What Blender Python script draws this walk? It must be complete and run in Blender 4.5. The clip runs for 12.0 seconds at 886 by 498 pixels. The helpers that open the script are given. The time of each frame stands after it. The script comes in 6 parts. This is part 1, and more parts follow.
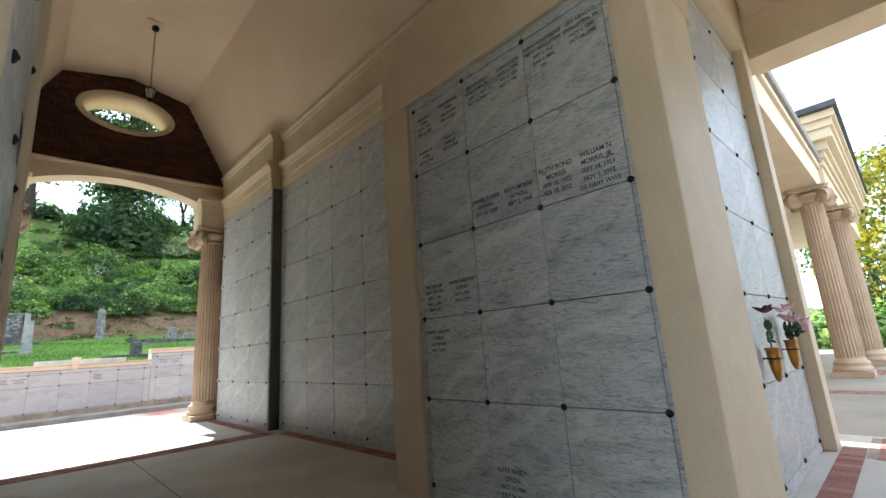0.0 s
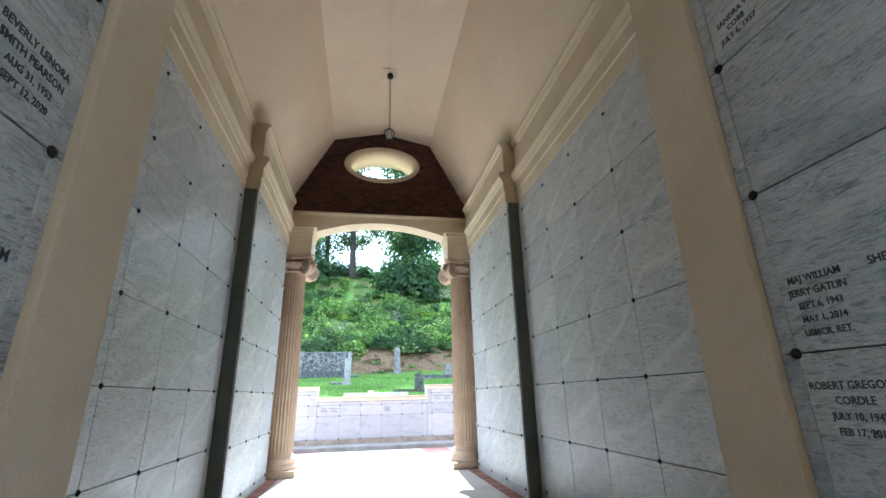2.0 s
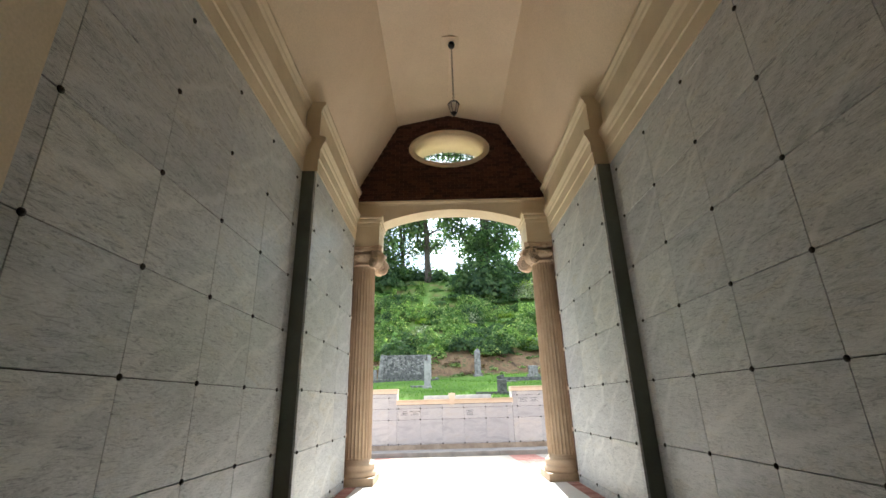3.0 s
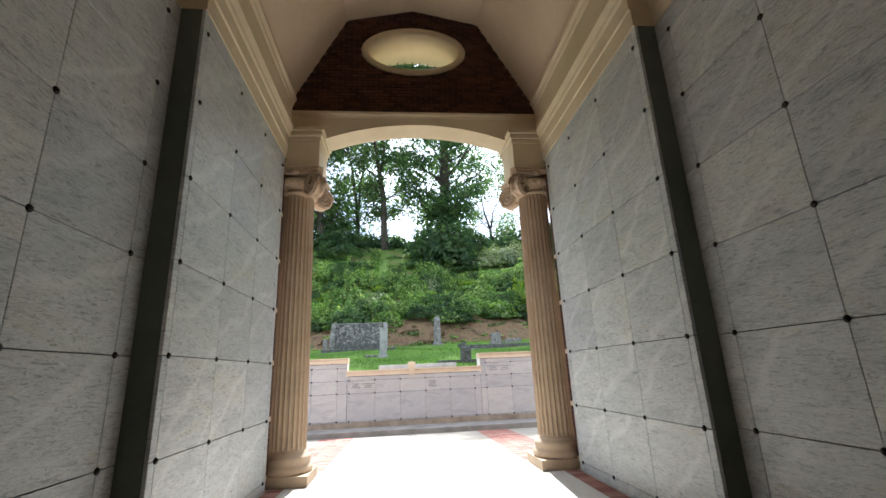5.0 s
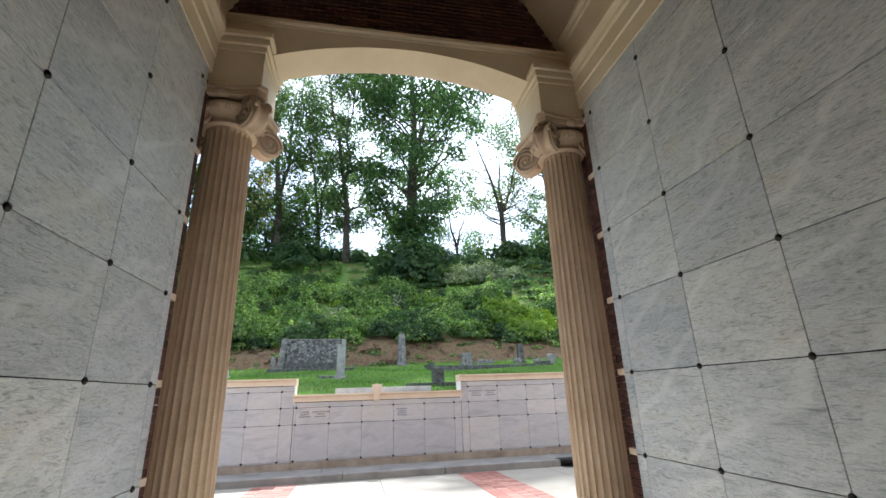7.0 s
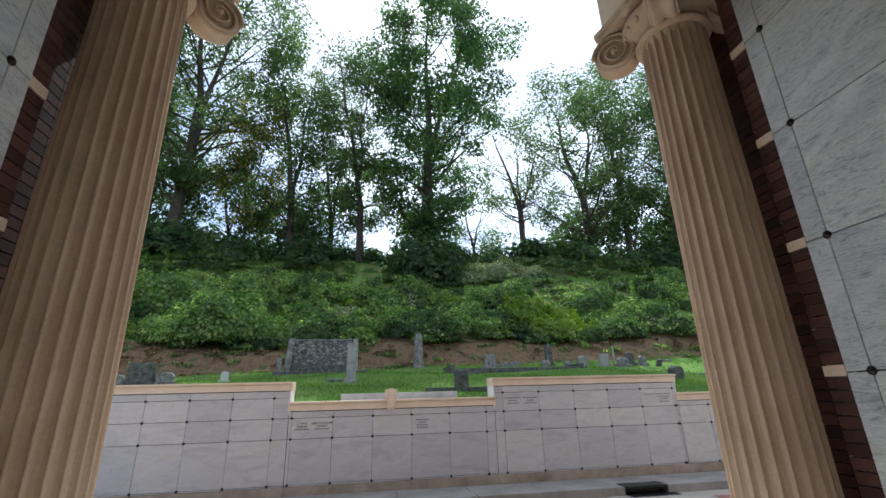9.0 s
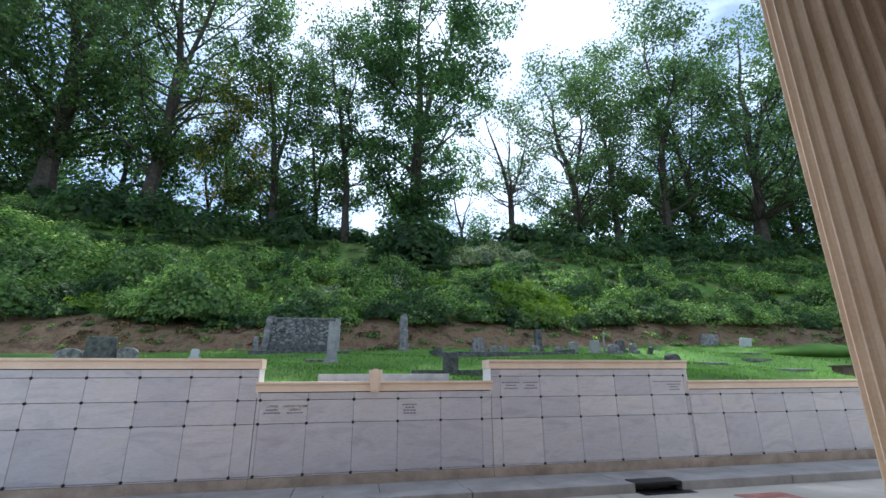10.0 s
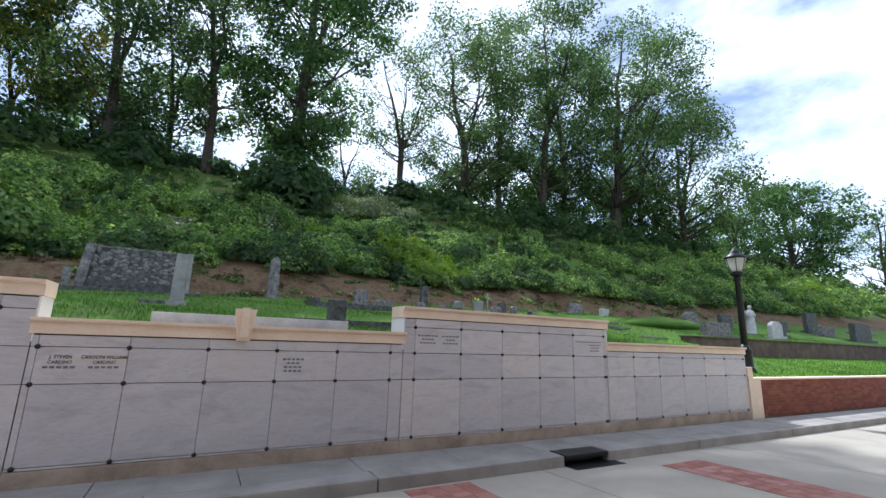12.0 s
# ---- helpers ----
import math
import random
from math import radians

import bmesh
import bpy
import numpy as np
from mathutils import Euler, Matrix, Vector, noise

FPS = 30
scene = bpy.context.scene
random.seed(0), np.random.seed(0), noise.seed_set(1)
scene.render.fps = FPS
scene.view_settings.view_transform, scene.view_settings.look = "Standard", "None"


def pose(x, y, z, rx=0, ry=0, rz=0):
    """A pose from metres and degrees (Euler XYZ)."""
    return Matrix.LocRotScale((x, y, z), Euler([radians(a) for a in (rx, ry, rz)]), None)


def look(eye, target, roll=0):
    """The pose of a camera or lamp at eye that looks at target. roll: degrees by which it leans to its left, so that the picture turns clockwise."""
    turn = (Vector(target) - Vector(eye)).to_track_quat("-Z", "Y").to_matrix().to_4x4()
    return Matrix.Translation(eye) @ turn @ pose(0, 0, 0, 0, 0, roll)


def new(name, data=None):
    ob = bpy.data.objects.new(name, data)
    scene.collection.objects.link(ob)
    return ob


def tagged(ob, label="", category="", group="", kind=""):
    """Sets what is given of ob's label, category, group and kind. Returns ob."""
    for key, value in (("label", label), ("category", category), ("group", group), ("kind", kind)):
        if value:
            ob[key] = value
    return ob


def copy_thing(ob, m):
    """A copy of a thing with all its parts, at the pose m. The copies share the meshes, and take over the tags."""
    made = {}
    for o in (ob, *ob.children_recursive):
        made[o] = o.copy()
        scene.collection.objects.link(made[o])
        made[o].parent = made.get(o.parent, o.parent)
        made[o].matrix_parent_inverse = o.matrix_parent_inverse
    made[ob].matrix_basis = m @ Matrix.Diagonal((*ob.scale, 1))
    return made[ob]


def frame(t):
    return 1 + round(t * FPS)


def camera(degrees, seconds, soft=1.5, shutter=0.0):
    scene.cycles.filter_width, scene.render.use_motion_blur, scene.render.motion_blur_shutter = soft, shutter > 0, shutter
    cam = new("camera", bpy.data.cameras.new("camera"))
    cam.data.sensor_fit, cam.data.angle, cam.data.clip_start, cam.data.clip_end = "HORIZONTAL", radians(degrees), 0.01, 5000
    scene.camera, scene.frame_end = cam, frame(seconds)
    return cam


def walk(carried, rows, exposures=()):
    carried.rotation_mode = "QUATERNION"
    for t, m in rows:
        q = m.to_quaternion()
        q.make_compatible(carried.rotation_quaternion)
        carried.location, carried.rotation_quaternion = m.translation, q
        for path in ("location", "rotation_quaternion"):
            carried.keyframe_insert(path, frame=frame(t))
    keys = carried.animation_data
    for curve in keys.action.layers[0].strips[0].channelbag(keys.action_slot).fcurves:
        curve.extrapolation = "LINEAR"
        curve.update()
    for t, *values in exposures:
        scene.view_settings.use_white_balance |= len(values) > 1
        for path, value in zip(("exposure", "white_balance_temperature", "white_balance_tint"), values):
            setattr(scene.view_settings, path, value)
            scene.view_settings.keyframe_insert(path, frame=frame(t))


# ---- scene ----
cam = camera(90.6, 12.0)
PATH = [
    (0, (-0.196, -2.258, 1.35), (1.163, -0.855, 1.778), -3.8),
    (0.5, (0.139, -1.882, 1.334), (1.225, -0.257, 1.757), -2.3),
    (1, (0.466, -1.466, 1.383), (1.428, 0.235, 1.808), -7.5),
    (1.5, (0.71, -1.106, 1.411), (1.358, 0.718, 1.914), 0.3),
    (2, (0.844, -0.61, 1.472), (1.185, 1.255, 2.109), -1.4),
    (2.5, (0.929, -0.155, 1.465), (1.053, 1.716, 2.159), -0.7),
    (3, (0.925, 0.46, 1.4), (0.932, 2.347, 2.064), -1.5),
    (3.5, (0.969, 1.034, 1.398), (1.18, 2.918, 2.035), -4.3),
    (5.5, (0.758, 3.437, 1.407), (0.952, 5.356, 1.933), -1.2),
    (6, (0.679, 4.055, 1.443), (0.917, 5.947, 2.046), 1.2),
    (6.5, (0.604, 4.592, 1.488), (0.943, 6.461, 2.112), -1.8),
    (7, (0.665, 5.174, 1.47), (1.037, 7.037, 2.095), -1.9),
    (8.8, (0.756, 7.012, 1.534), (1.066, 8.88, 2.178), -0.9),
    (9, (0.775, 7.235, 1.534), (1.082, 9.104, 2.178), -1.6),
    (9.5, (0.816, 7.735, 1.537), (1.123, 9.613, 2.155), -1.8),
    (10, (0.784, 8.335, 1.512), (1.157, 10.212, 2.094), -0.4),
    (10.5, (0.819, 8.825, 1.474), (1.188, 10.707, 2.042), 0.1),
    (11, (0.793, 9.399, 1.439), (1.152, 11.295, 1.965), 0.6),
    (11.5, (0.736, 9.906, 1.422), (1.251, 11.791, 1.848), -0.1),
    (12, (0.731, 10.46, 1.408), (1.649, 12.187, 1.827), 1.8),
]
EXPOSURES = [(0, 1.65, 5650, 6), (0.5, 1.95, 5750, 7), (1.0, 2.5, 5050, 6), (1.5, 2.4, 5650, 7), (2.0, 2.35, 4950, 5), (2.5, 2.15, 4950, 5), (3.0, 1.9, 5900, 6), (3.5, 1.8, 5850, 7), (5.5, 1.3, 5750, 7), (7.0, 1.1, 5650, 7), (9.0, 0.36, 5600, 8), (9.5, 0.38, 5250, 8), (10.5, 0.42, 5150, 8), (12.0, 0.32, 5450, 10)]
walk(cam, [(t, look(eye, target, roll)) for t, eye, target, roll in PATH], EXPOSURES)

# ---------------------------------------------------------------- light
SUN_EL, SUN_AZ = radians(56), radians(5)        # azimuth from +y towards +x
world = bpy.data.worlds.new("world")
scene.world = world
world.use_nodes = True
wn, wl = world.node_tree.nodes, world.node_tree.links
wn.clear()
sky = wn.new("ShaderNodeTexSky")
sky.sky_type, sky.sun_disc = "NISHITA", False
sky.sun_elevation, sky.sun_rotation = SUN_EL, SUN_AZ
sky.air_density, sky.dust_density, sky.ozone_density = 1.0, 1.5, 1.0
tc = wn.new("ShaderNodeTexCoord")
mp = wn.new("ShaderNodeMapping")
mp.inputs["Scale"].default_value = (1.0, 1.0, 2.2)
mp.inputs["Location"].default_value = (0.35, 0.1, 0.2)
cloud = wn.new("ShaderNodeTexNoise")
cloud.inputs["Scale"].default_value, cloud.inputs["Detail"].default_value = 2.6, 9.0
cloud.inputs["Roughness"].default_value = 0.58
ramp = wn.new("ShaderNodeValToRGB")
ramp.color_ramp.elements[0].position, ramp.color_ramp.elements[1].position = 0.40, 0.60
ramp.color_ramp.elements[0].color = (0.12, 0.12, 0.12, 1)
mixc = wn.new("ShaderNodeMix")
mixc.data_type = "RGBA"
mixc.inputs[7].default_value = (10.8, 11.2, 11.8, 1)
bg = wn.new("ShaderNodeBackground")
bg.inputs["Strength"].default_value = 0.115
wo = wn.new("ShaderNodeOutputWorld")
wl.new(tc.outputs["Generated"], mp.inputs["Vector"])
wl.new(mp.outputs["Vector"], cloud.inputs["Vector"])
wl.new(cloud.outputs["Fac"], ramp.inputs["Fac"])
wl.new(ramp.outputs["Color"], mixc.inputs[0])
wl.new(sky.outputs["Color"], mixc.inputs[6])
wl.new(mixc.outputs[2], bg.inputs["Color"])
wl.new(bg.outputs["Background"], wo.inputs["Surface"])

sun = new("sun", bpy.data.lights.new("sun", "SUN"))
sun.data.energy, sun.data.angle, sun.data.color = 5.0, radians(0.55), (1.0, 0.965, 0.90)
sun_from = Vector((math.sin(SUN_AZ) * math.cos(SUN_EL), math.cos(SUN_AZ) * math.cos(SUN_EL), math.sin(SUN_EL)))
sun.matrix_world = look(sun_from * 60, (0, 0, 0))

# ---------------------------------------------------------------- materials
def mat_nodes(name, rough=0.6, metal=0.0, spec=0.5):
    m = bpy.data.materials.new(name)
    m.use_nodes = True
    nt = m.node_tree
    b = nt.nodes["Principled BSDF"]
    b.inputs["Roughness"].default_value, b.inputs["Metallic"].default_value = rough, metal
    b.inputs["Specular IOR Level"].default_value = spec
    return m, nt, b


def nd(nt, kind, **vals):
    n = nt.nodes.new(kind)
    for k, v in vals.items():
        n.inputs[k.replace("_", " ")].default_value = v
    return n


def ramp_of(nt, stops):
    r = nt.nodes.new("ShaderNodeValToRGB")
    e = r.color_ramp.elements
    while len(e) < len(stops):
        e.new(0.5)
    for el, (p, c) in zip(e, stops):
        el.position, el.color = p, (*c, 1)
    return r


def coords(nt, scale=(1, 1, 1), rot=(0, 0, 0), shift_random=0.0, kind="Object"):
    t = nt.nodes.new("ShaderNodeTexCoord")
    m = nd(nt, "ShaderNodeMapping", Scale=scale, Rotation=rot)
    src = t.outputs[kind]
    if shift_random:
        oi = nt.nodes.new("ShaderNodeObjectInfo")
        mul = nt.nodes.new("ShaderNodeMath")
        mul.operation, mul.inputs[1].default_value = "MULTIPLY", shift_random
        nt.links.new(oi.outputs["Random"], mul.inputs[0])
        add = nt.nodes.new("ShaderNodeVectorMath")
        nt.links.new(src, add.inputs[0])
        nt.links.new(mul.outputs[0], add.inputs[1])
        src = add.outputs[0]
    nt.links.new(src, m.inputs["Vector"])
    return m.outputs["Vector"]


def mix_rgb(nt, fac, a, b, mode="MIX"):
    m = nt.nodes.new("ShaderNodeMix")
    m.data_type, m.blend_type = "RGBA", mode
    for sock, v in ((m.inputs[0], fac), (m.inputs[6], a), (m.inputs[7], b)):
        if isinstance(v, (int, float)):
            sock.default_value = v
        elif isinstance(v, tuple):
            sock.default_value = (*v, 1)
        else:
            nt.links.new(v, sock)
    return m.outputs[2]


def bump_on(nt, b, height, strength=0.3, dist=0.01):
    n = nd(nt, "ShaderNodeBump", Strength=strength, Distance=dist)
    nt.links.new(height, n.inputs["Height"])
    nt.links.new(n.outputs["Normal"], b.inputs["Normal"])


def noise_tex(nt, vec, scale, detail=6.0, rough=0.55, dist=0.0):
    n = nd(nt, "ShaderNodeTexNoise", Scale=scale, Detail=detail, Roughness=rough, Distortion=dist)
    nt.links.new(vec, n.inputs["Vector"])
    return n.outputs["Fac"]


def marble_mat(name, light, dark, vein, grain=1.0, thread=0.30):
    m, nt, b = mat_nodes(name, 0.38)
    v = coords(nt, (1.0, 3.2, 1.0), (0, 0, 0.35), 37.0)
    big = noise_tex(nt, v, 1.3, 5, 0.6, 1.2)
    streak = noise_tex(nt, coords(nt, (3.4, 18.0, 1.0), (0, 0, 0.30), 53.0), 1.5, 9, 0.74, 2.6)
    fine = noise_tex(nt, coords(nt, (20, 74, 30), (0, 0, 0.25), 11.0), 2.2, 5, 0.7, 1.2)
    c1 = ramp_of(nt, [(0.30, dark), (0.52, light), (0.70, tuple(k * a for k, a in zip((0.97, 0.93, 0.86), light)))])
    nt.links.new(big, c1.inputs["Fac"])
    c2 = ramp_of(nt, [(0.36, (0.55 / grain ** 0.7, 0.56 / grain ** 0.7, 0.58 / grain ** 0.7)), (0.50, (1, 1, 1)), (0.60, (1.0, 1.0, 1.0)), (0.72, (1.30, 1.29, 1.25))])
    nt.links.new(streak, c2.inputs["Fac"])
    col = mix_rgb(nt, min(1.0, 0.62 * grain), c1.outputs["Color"], c2.outputs["Color"], "MULTIPLY")
    k3 = 1 - 0.2 * grain
    c3 = ramp_of(nt, [(0.36, (k3, k3, k3 + 0.02)), (0.62, (1.06, 1.06, 1.05))])
    nt.links.new(fine, c3.inputs["Fac"])
    col = mix_rgb(nt, min(1.0, 0.75 * grain), col, c3.outputs["Color"], "MULTIPLY")
    # pale threads running through the slab
    wv = nd(nt, "ShaderNodeTexWave", Scale=0.42, Distortion=5.0, Detail=5.0, Detail_Scale=1.6)
    nt.links.new(coords(nt, (1, 1.3, 1), (0, 0, 0.9), 71.0), wv.inputs["Vector"])
    c4 = ramp_of(nt, [(0.93, (0, 0, 0)), (1.0, (1, 1, 1))])
    nt.links.new(wv.outputs["Fac"], c4.inputs["Fac"])
    mul = nt.nodes.new("ShaderNodeMath")
    mul.operation, mul.inputs[1].default_value = "MULTIPLY", thread
    nt.links.new(c4.outputs["Color"], mul.inputs[0])
    col = mix_rgb(nt, mul.outputs[0], col, vein)
    # slab to slab shade
    oi = nt.nodes.new("ShaderNodeObjectInfo")
    c5 = ramp_of(nt, [(0.0, (0.88, 0.88, 0.90)), (0.5, (1, 1, 1)), (1.0, (1.07, 1.05, 1.02))])
    nt.links.new(oi.outputs["Random"], c5.inputs["Fac"])
    col = mix_rgb(nt, 1.0, col, c5.outputs["Color"], "MULTIPLY")
    nt.links.new(col, b.inputs["Base Color"])
    r = ramp_of(nt, [(0.3, (0.32,) * 3), (0.7, (0.5,) * 3)])
    nt.links.new(big, r.inputs["Fac"])
    nt.links.new(r.outputs["Color"], b.inputs["Roughness"])
    bump_on(nt, b, streak, 0.3, 0.004)
    return m


def plain_mat(name, a, b_col, scale=3.0, rough=0.6, metal=0.0, bump=0.15, bscale=60.0, spec=0.4, rnd=0.0):
    m, nt, b = mat_nodes(name, rough, metal, spec)
    v = coords(nt, shift_random=rnd)
    n1 = noise_tex(nt, v, scale, 7, 0.62, 0.3)
    r = ramp_of(nt, [(0.32, a), (0.68, b_col)])
    nt.links.new(n1, r.inputs["Fac"])
    n2 = noise_tex(nt, v, bscale, 3, 0.6)
    r2 = ramp_of(nt, [(0.3, (0.86,) * 3), (0.7, (1.06,) * 3)])
    nt.links.new(n2, r2.inputs["Fac"])
    nt.links.new(mix_rgb(nt, 0.7, r.outputs["Color"], r2.outputs["Color"], "MULTIPLY"), b.inputs["Base Color"])
    bump_on(nt, b, n2, bump, 0.004)
    return m


def brick_mat(name, stops, rough=0.8):
    m, nt, b = mat_nodes(name, rough, 0, 0.3)
    oi = nt.nodes.new("ShaderNodeObjectInfo")
    geo = nt.nodes.new("ShaderNodeNewGeometry")
    ad = nt.nodes.new("ShaderNodeMath")
    ad.operation = "ADD"
    nt.links.new(oi.outputs["Random"], ad.inputs[0])
    nt.links.new(geo.outputs["Random Per Island"], ad.inputs[1])
    fr = nt.nodes.new("ShaderNodeMath")
    fr.operation = "FRACT"
    nt.links.new(ad.outputs[0], fr.inputs[0])
    r = ramp_of(nt, stops)
    nt.links.new(fr.outputs[0], r.inputs["Fac"])
    v = coords(nt, shift_random=19.0)
    n = noise_tex(nt, v, 28, 6, 0.65)
    r2 = ramp_of(nt, [(0.3, (0.66, 0.64, 0.62)), (0.7, (1.12, 1.1, 1.08))])
    nt.links.new(n, r2.inputs["Fac"])
    nt.links.new(mix_rgb(nt, 0.8, r.outputs["Color"], r2.outputs["Color"], "MULTIPLY"), b.inputs["Base Color"])
    bump_on(nt, b, n, 0.4, 0.004)
    return m


def leaf_mat(name, stops, through_col, trans=0.35):
    m = bpy.data.materials.new(name)
    m.use_nodes = True
    nt = m.node_tree
    nt.nodes.clear()
    out = nt.nodes.new("ShaderNodeOutputMaterial")
    geo = nt.nodes.new("ShaderNodeNewGeometry")
    r = ramp_of(nt, stops)
    nt.links.new(geo.outputs["Random Per Island"], r.inputs["Fac"])
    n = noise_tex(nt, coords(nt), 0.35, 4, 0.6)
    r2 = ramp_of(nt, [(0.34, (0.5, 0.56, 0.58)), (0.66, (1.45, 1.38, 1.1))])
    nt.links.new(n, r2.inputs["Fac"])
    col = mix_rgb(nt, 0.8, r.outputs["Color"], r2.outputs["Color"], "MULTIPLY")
    d = nt.nodes.new("ShaderNodeBsdfPrincipled")
    d.inputs["Roughness"].default_value, d.inputs["Specular IOR Level"].default_value = 0.58, 0.18
    nt.links.new(col, d.inputs["Base Color"])
    t = nt.nodes.new("ShaderNodeBsdfTranslucent")
    nt.links.new(mix_rgb(nt, 1.0, col, through_col, "MULTIPLY"), t.inputs["Color"])
    mx = nt.nodes.new("ShaderNodeMixShader")
    mx.inputs[0].default_value = trans
    nt.links.new(d.outputs[0], mx.inputs[1])
    nt.links.new(t.outputs[0], mx.inputs[2])
    nt.links.new(mx.outputs[0], out.inputs["Surface"])
    return m


MARBLE = marble_mat("grey_marble", (0.60, 0.615, 0.61), (0.46, 0.475, 0.475), (0.76, 0.755, 0.73), 1.45, 0.30)
MARBLE_A = marble_mat("coarse_blue_grey_marble", (0.56, 0.59, 0.585), (0.37, 0.40, 0.40), (0.72, 0.72, 0.69), 1.6)
MARBLE_OUT = marble_mat("pale_marble", (0.50, 0.465, 0.455), (0.40, 0.37, 0.365), (0.76, 0.71, 0.65), 0.8, 0.07)
END_DARK = plain_mat("dark_grey_green_end", (0.095, 0.112, 0.096), (0.145, 0.166, 0.145), 1.5, 0.7)
END_WHITE = plain_mat("white_wall_end", (0.70, 0.68, 0.63), (0.80, 0.78, 0.74), 3.0, 0.7)
JOINT = plain_mat("joint_shadow", (0.03, 0.03, 0.03), (0.06, 0.06, 0.055), rough=0.9)
BRONZE = plain_mat("dark_bronze", (0.018, 0.016, 0.014), (0.05, 0.043, 0.035), 30, 0.45, 0.7)
CREAM = plain_mat("cream_paint", (0.60, 0.49, 0.33), (0.70, 0.585, 0.415), 1.6, 0.62, bump=0.1, bscale=90)
CREAM_STONE = plain_mat("cream_cast_stone", (0.66, 0.50, 0.36), (0.76, 0.61, 0.46), 2.2, 0.75, bump=0.3, bscale=55)
CEIL = plain_mat("peach_ceiling_paint", (0.66, 0.525, 0.37), (0.73, 0.595, 0.435), 0.8, 0.7, bump=0.08, bscale=40)
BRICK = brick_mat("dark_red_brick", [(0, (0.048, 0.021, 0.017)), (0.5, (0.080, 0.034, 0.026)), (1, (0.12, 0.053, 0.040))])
BASE_STONE = plain_mat("weathered_tan_stone", (0.22, 0.165, 0.12), (0.42, 0.33, 0.25), 2.6, 0.85, bump=0.4, bscale=40)
MORTAR = plain_mat("mortar", (0.34, 0.27, 0.22), (0.45, 0.37, 0.30), 9, 0.95, bump=0.4)
COLUMN_STONE = plain_mat("tan_column_stone", (0.46, 0.335, 0.225), (0.58, 0.44, 0.31), 2.2, 0.75, bump=0.3, bscale=55)
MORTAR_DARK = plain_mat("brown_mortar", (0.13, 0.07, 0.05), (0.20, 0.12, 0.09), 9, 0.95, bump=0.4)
BRICK_WARM = brick_mat("red_brown_brick", [(0, (0.17, 0.050, 0.030)), (0.5, (0.225, 0.068, 0.040)), (1, (0.28, 0.098, 0.060))])
PAVER = brick_mat("red_paver", [(0, (0.27, 0.105, 0.08)), (0.5, (0.35, 0.16, 0.125)), (1, (0.43, 0.235, 0.19))])
FLOOR = plain_mat("worn_concrete_floor", (0.50, 0.455, 0.40), (0.68, 0.635, 0.58), 0.9, 0.55, bump=0.12, bscale=70)
ROAD = plain_mat("pale_concrete_paving", (0.30, 0.262, 0.21), (0.40, 0.352, 0.285), 0.7, 0.8, bump=0.25, bscale=90)
KERB = plain_mat("weathered_kerb_concrete", (0.20, 0.18, 0.16), (0.32, 0.29, 0.26), 1.8, 0.85, bump=0.35, bscale=70)
SOIL = plain_mat("red_soil", (0.10, 0.065, 0.04), (0.20, 0.125, 0.075), 1.1, 0.95, bump=0.8, bscale=14)
STONE_GREY = plain_mat("weathered_grey_stone", (0.06, 0.056, 0.052), (0.30, 0.285, 0.265), 7.0, 0.85, bump=0.6, bscale=30, rnd=9)
STONE_DARK = plain_mat("dark_lichened_stone", (0.022, 0.021, 0.021), (0.14, 0.135, 0.125), 8.0, 0.7, bump=0.5, bscale=30, rnd=9)
TERRACE = plain_mat("brown_terrace_stone", (0.075, 0.05, 0.038), (0.16, 0.11, 0.085), 2.2, 0.9, bump=0.7, bscale=18)
STONE_PALE = plain_mat("pale_weathered_stone", (0.20, 0.195, 0.185), (0.36, 0.345, 0.32), 4.0, 0.8, bump=0.4, bscale=30, rnd=9)
STONE_WHITE = plain_mat("white_marble_stone", (0.38, 0.375, 0.365), (0.56, 0.55, 0.53), 4.0, 0.7, bump=0.3, bscale=30, rnd=9)
IRON = plain_mat("black_iron", (0.012, 0.012, 0.013), (0.03, 0.03, 0.03), 20, 0.45, 0.6)
BARK = plain_mat("dark_bark", (0.03, 0.024, 0.018), (0.085, 0.068, 0.052), 2.5, 0.95, bump=1.0, bscale=12)
SLATE = plain_mat("dark_slate", (0.045, 0.048, 0.055), (0.09, 0.093, 0.10), 5, 0.7, bump=0.4, bscale=25)
LETTER = plain_mat("letter_paint", (0.03, 0.03, 0.03), (0.06, 0.06, 0.06), 20, 0.7)
LETTER_FAINT = plain_mat("worn_letter_paint", (0.11, 0.11, 0.115), (0.18, 0.18, 0.185), 20, 0.7)
GOLD = plain_mat("aged_brass", (0.35, 0.16, 0.035), (0.52, 0.27, 0.07), 18, 0.38, 0.85)
PETAL = plain_mat("pink_silk_petals", (0.62, 0.38, 0.42), (0.82, 0.62, 0.64), 20, 0.8)
PETAL_DARK = plain_mat("dark_wine_petals", (0.05, 0.012, 0.02), (0.10, 0.02, 0.03), 20, 0.8)
STEM = plain_mat("dark_green_leaf", (0.02, 0.05, 0.02), (0.04, 0.09, 0.035), 20, 0.7)
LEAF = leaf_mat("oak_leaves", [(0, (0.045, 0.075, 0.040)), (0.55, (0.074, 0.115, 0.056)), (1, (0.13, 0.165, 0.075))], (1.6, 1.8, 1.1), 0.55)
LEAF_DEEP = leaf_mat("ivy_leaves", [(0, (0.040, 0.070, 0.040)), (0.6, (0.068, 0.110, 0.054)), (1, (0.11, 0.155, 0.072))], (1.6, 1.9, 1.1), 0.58)
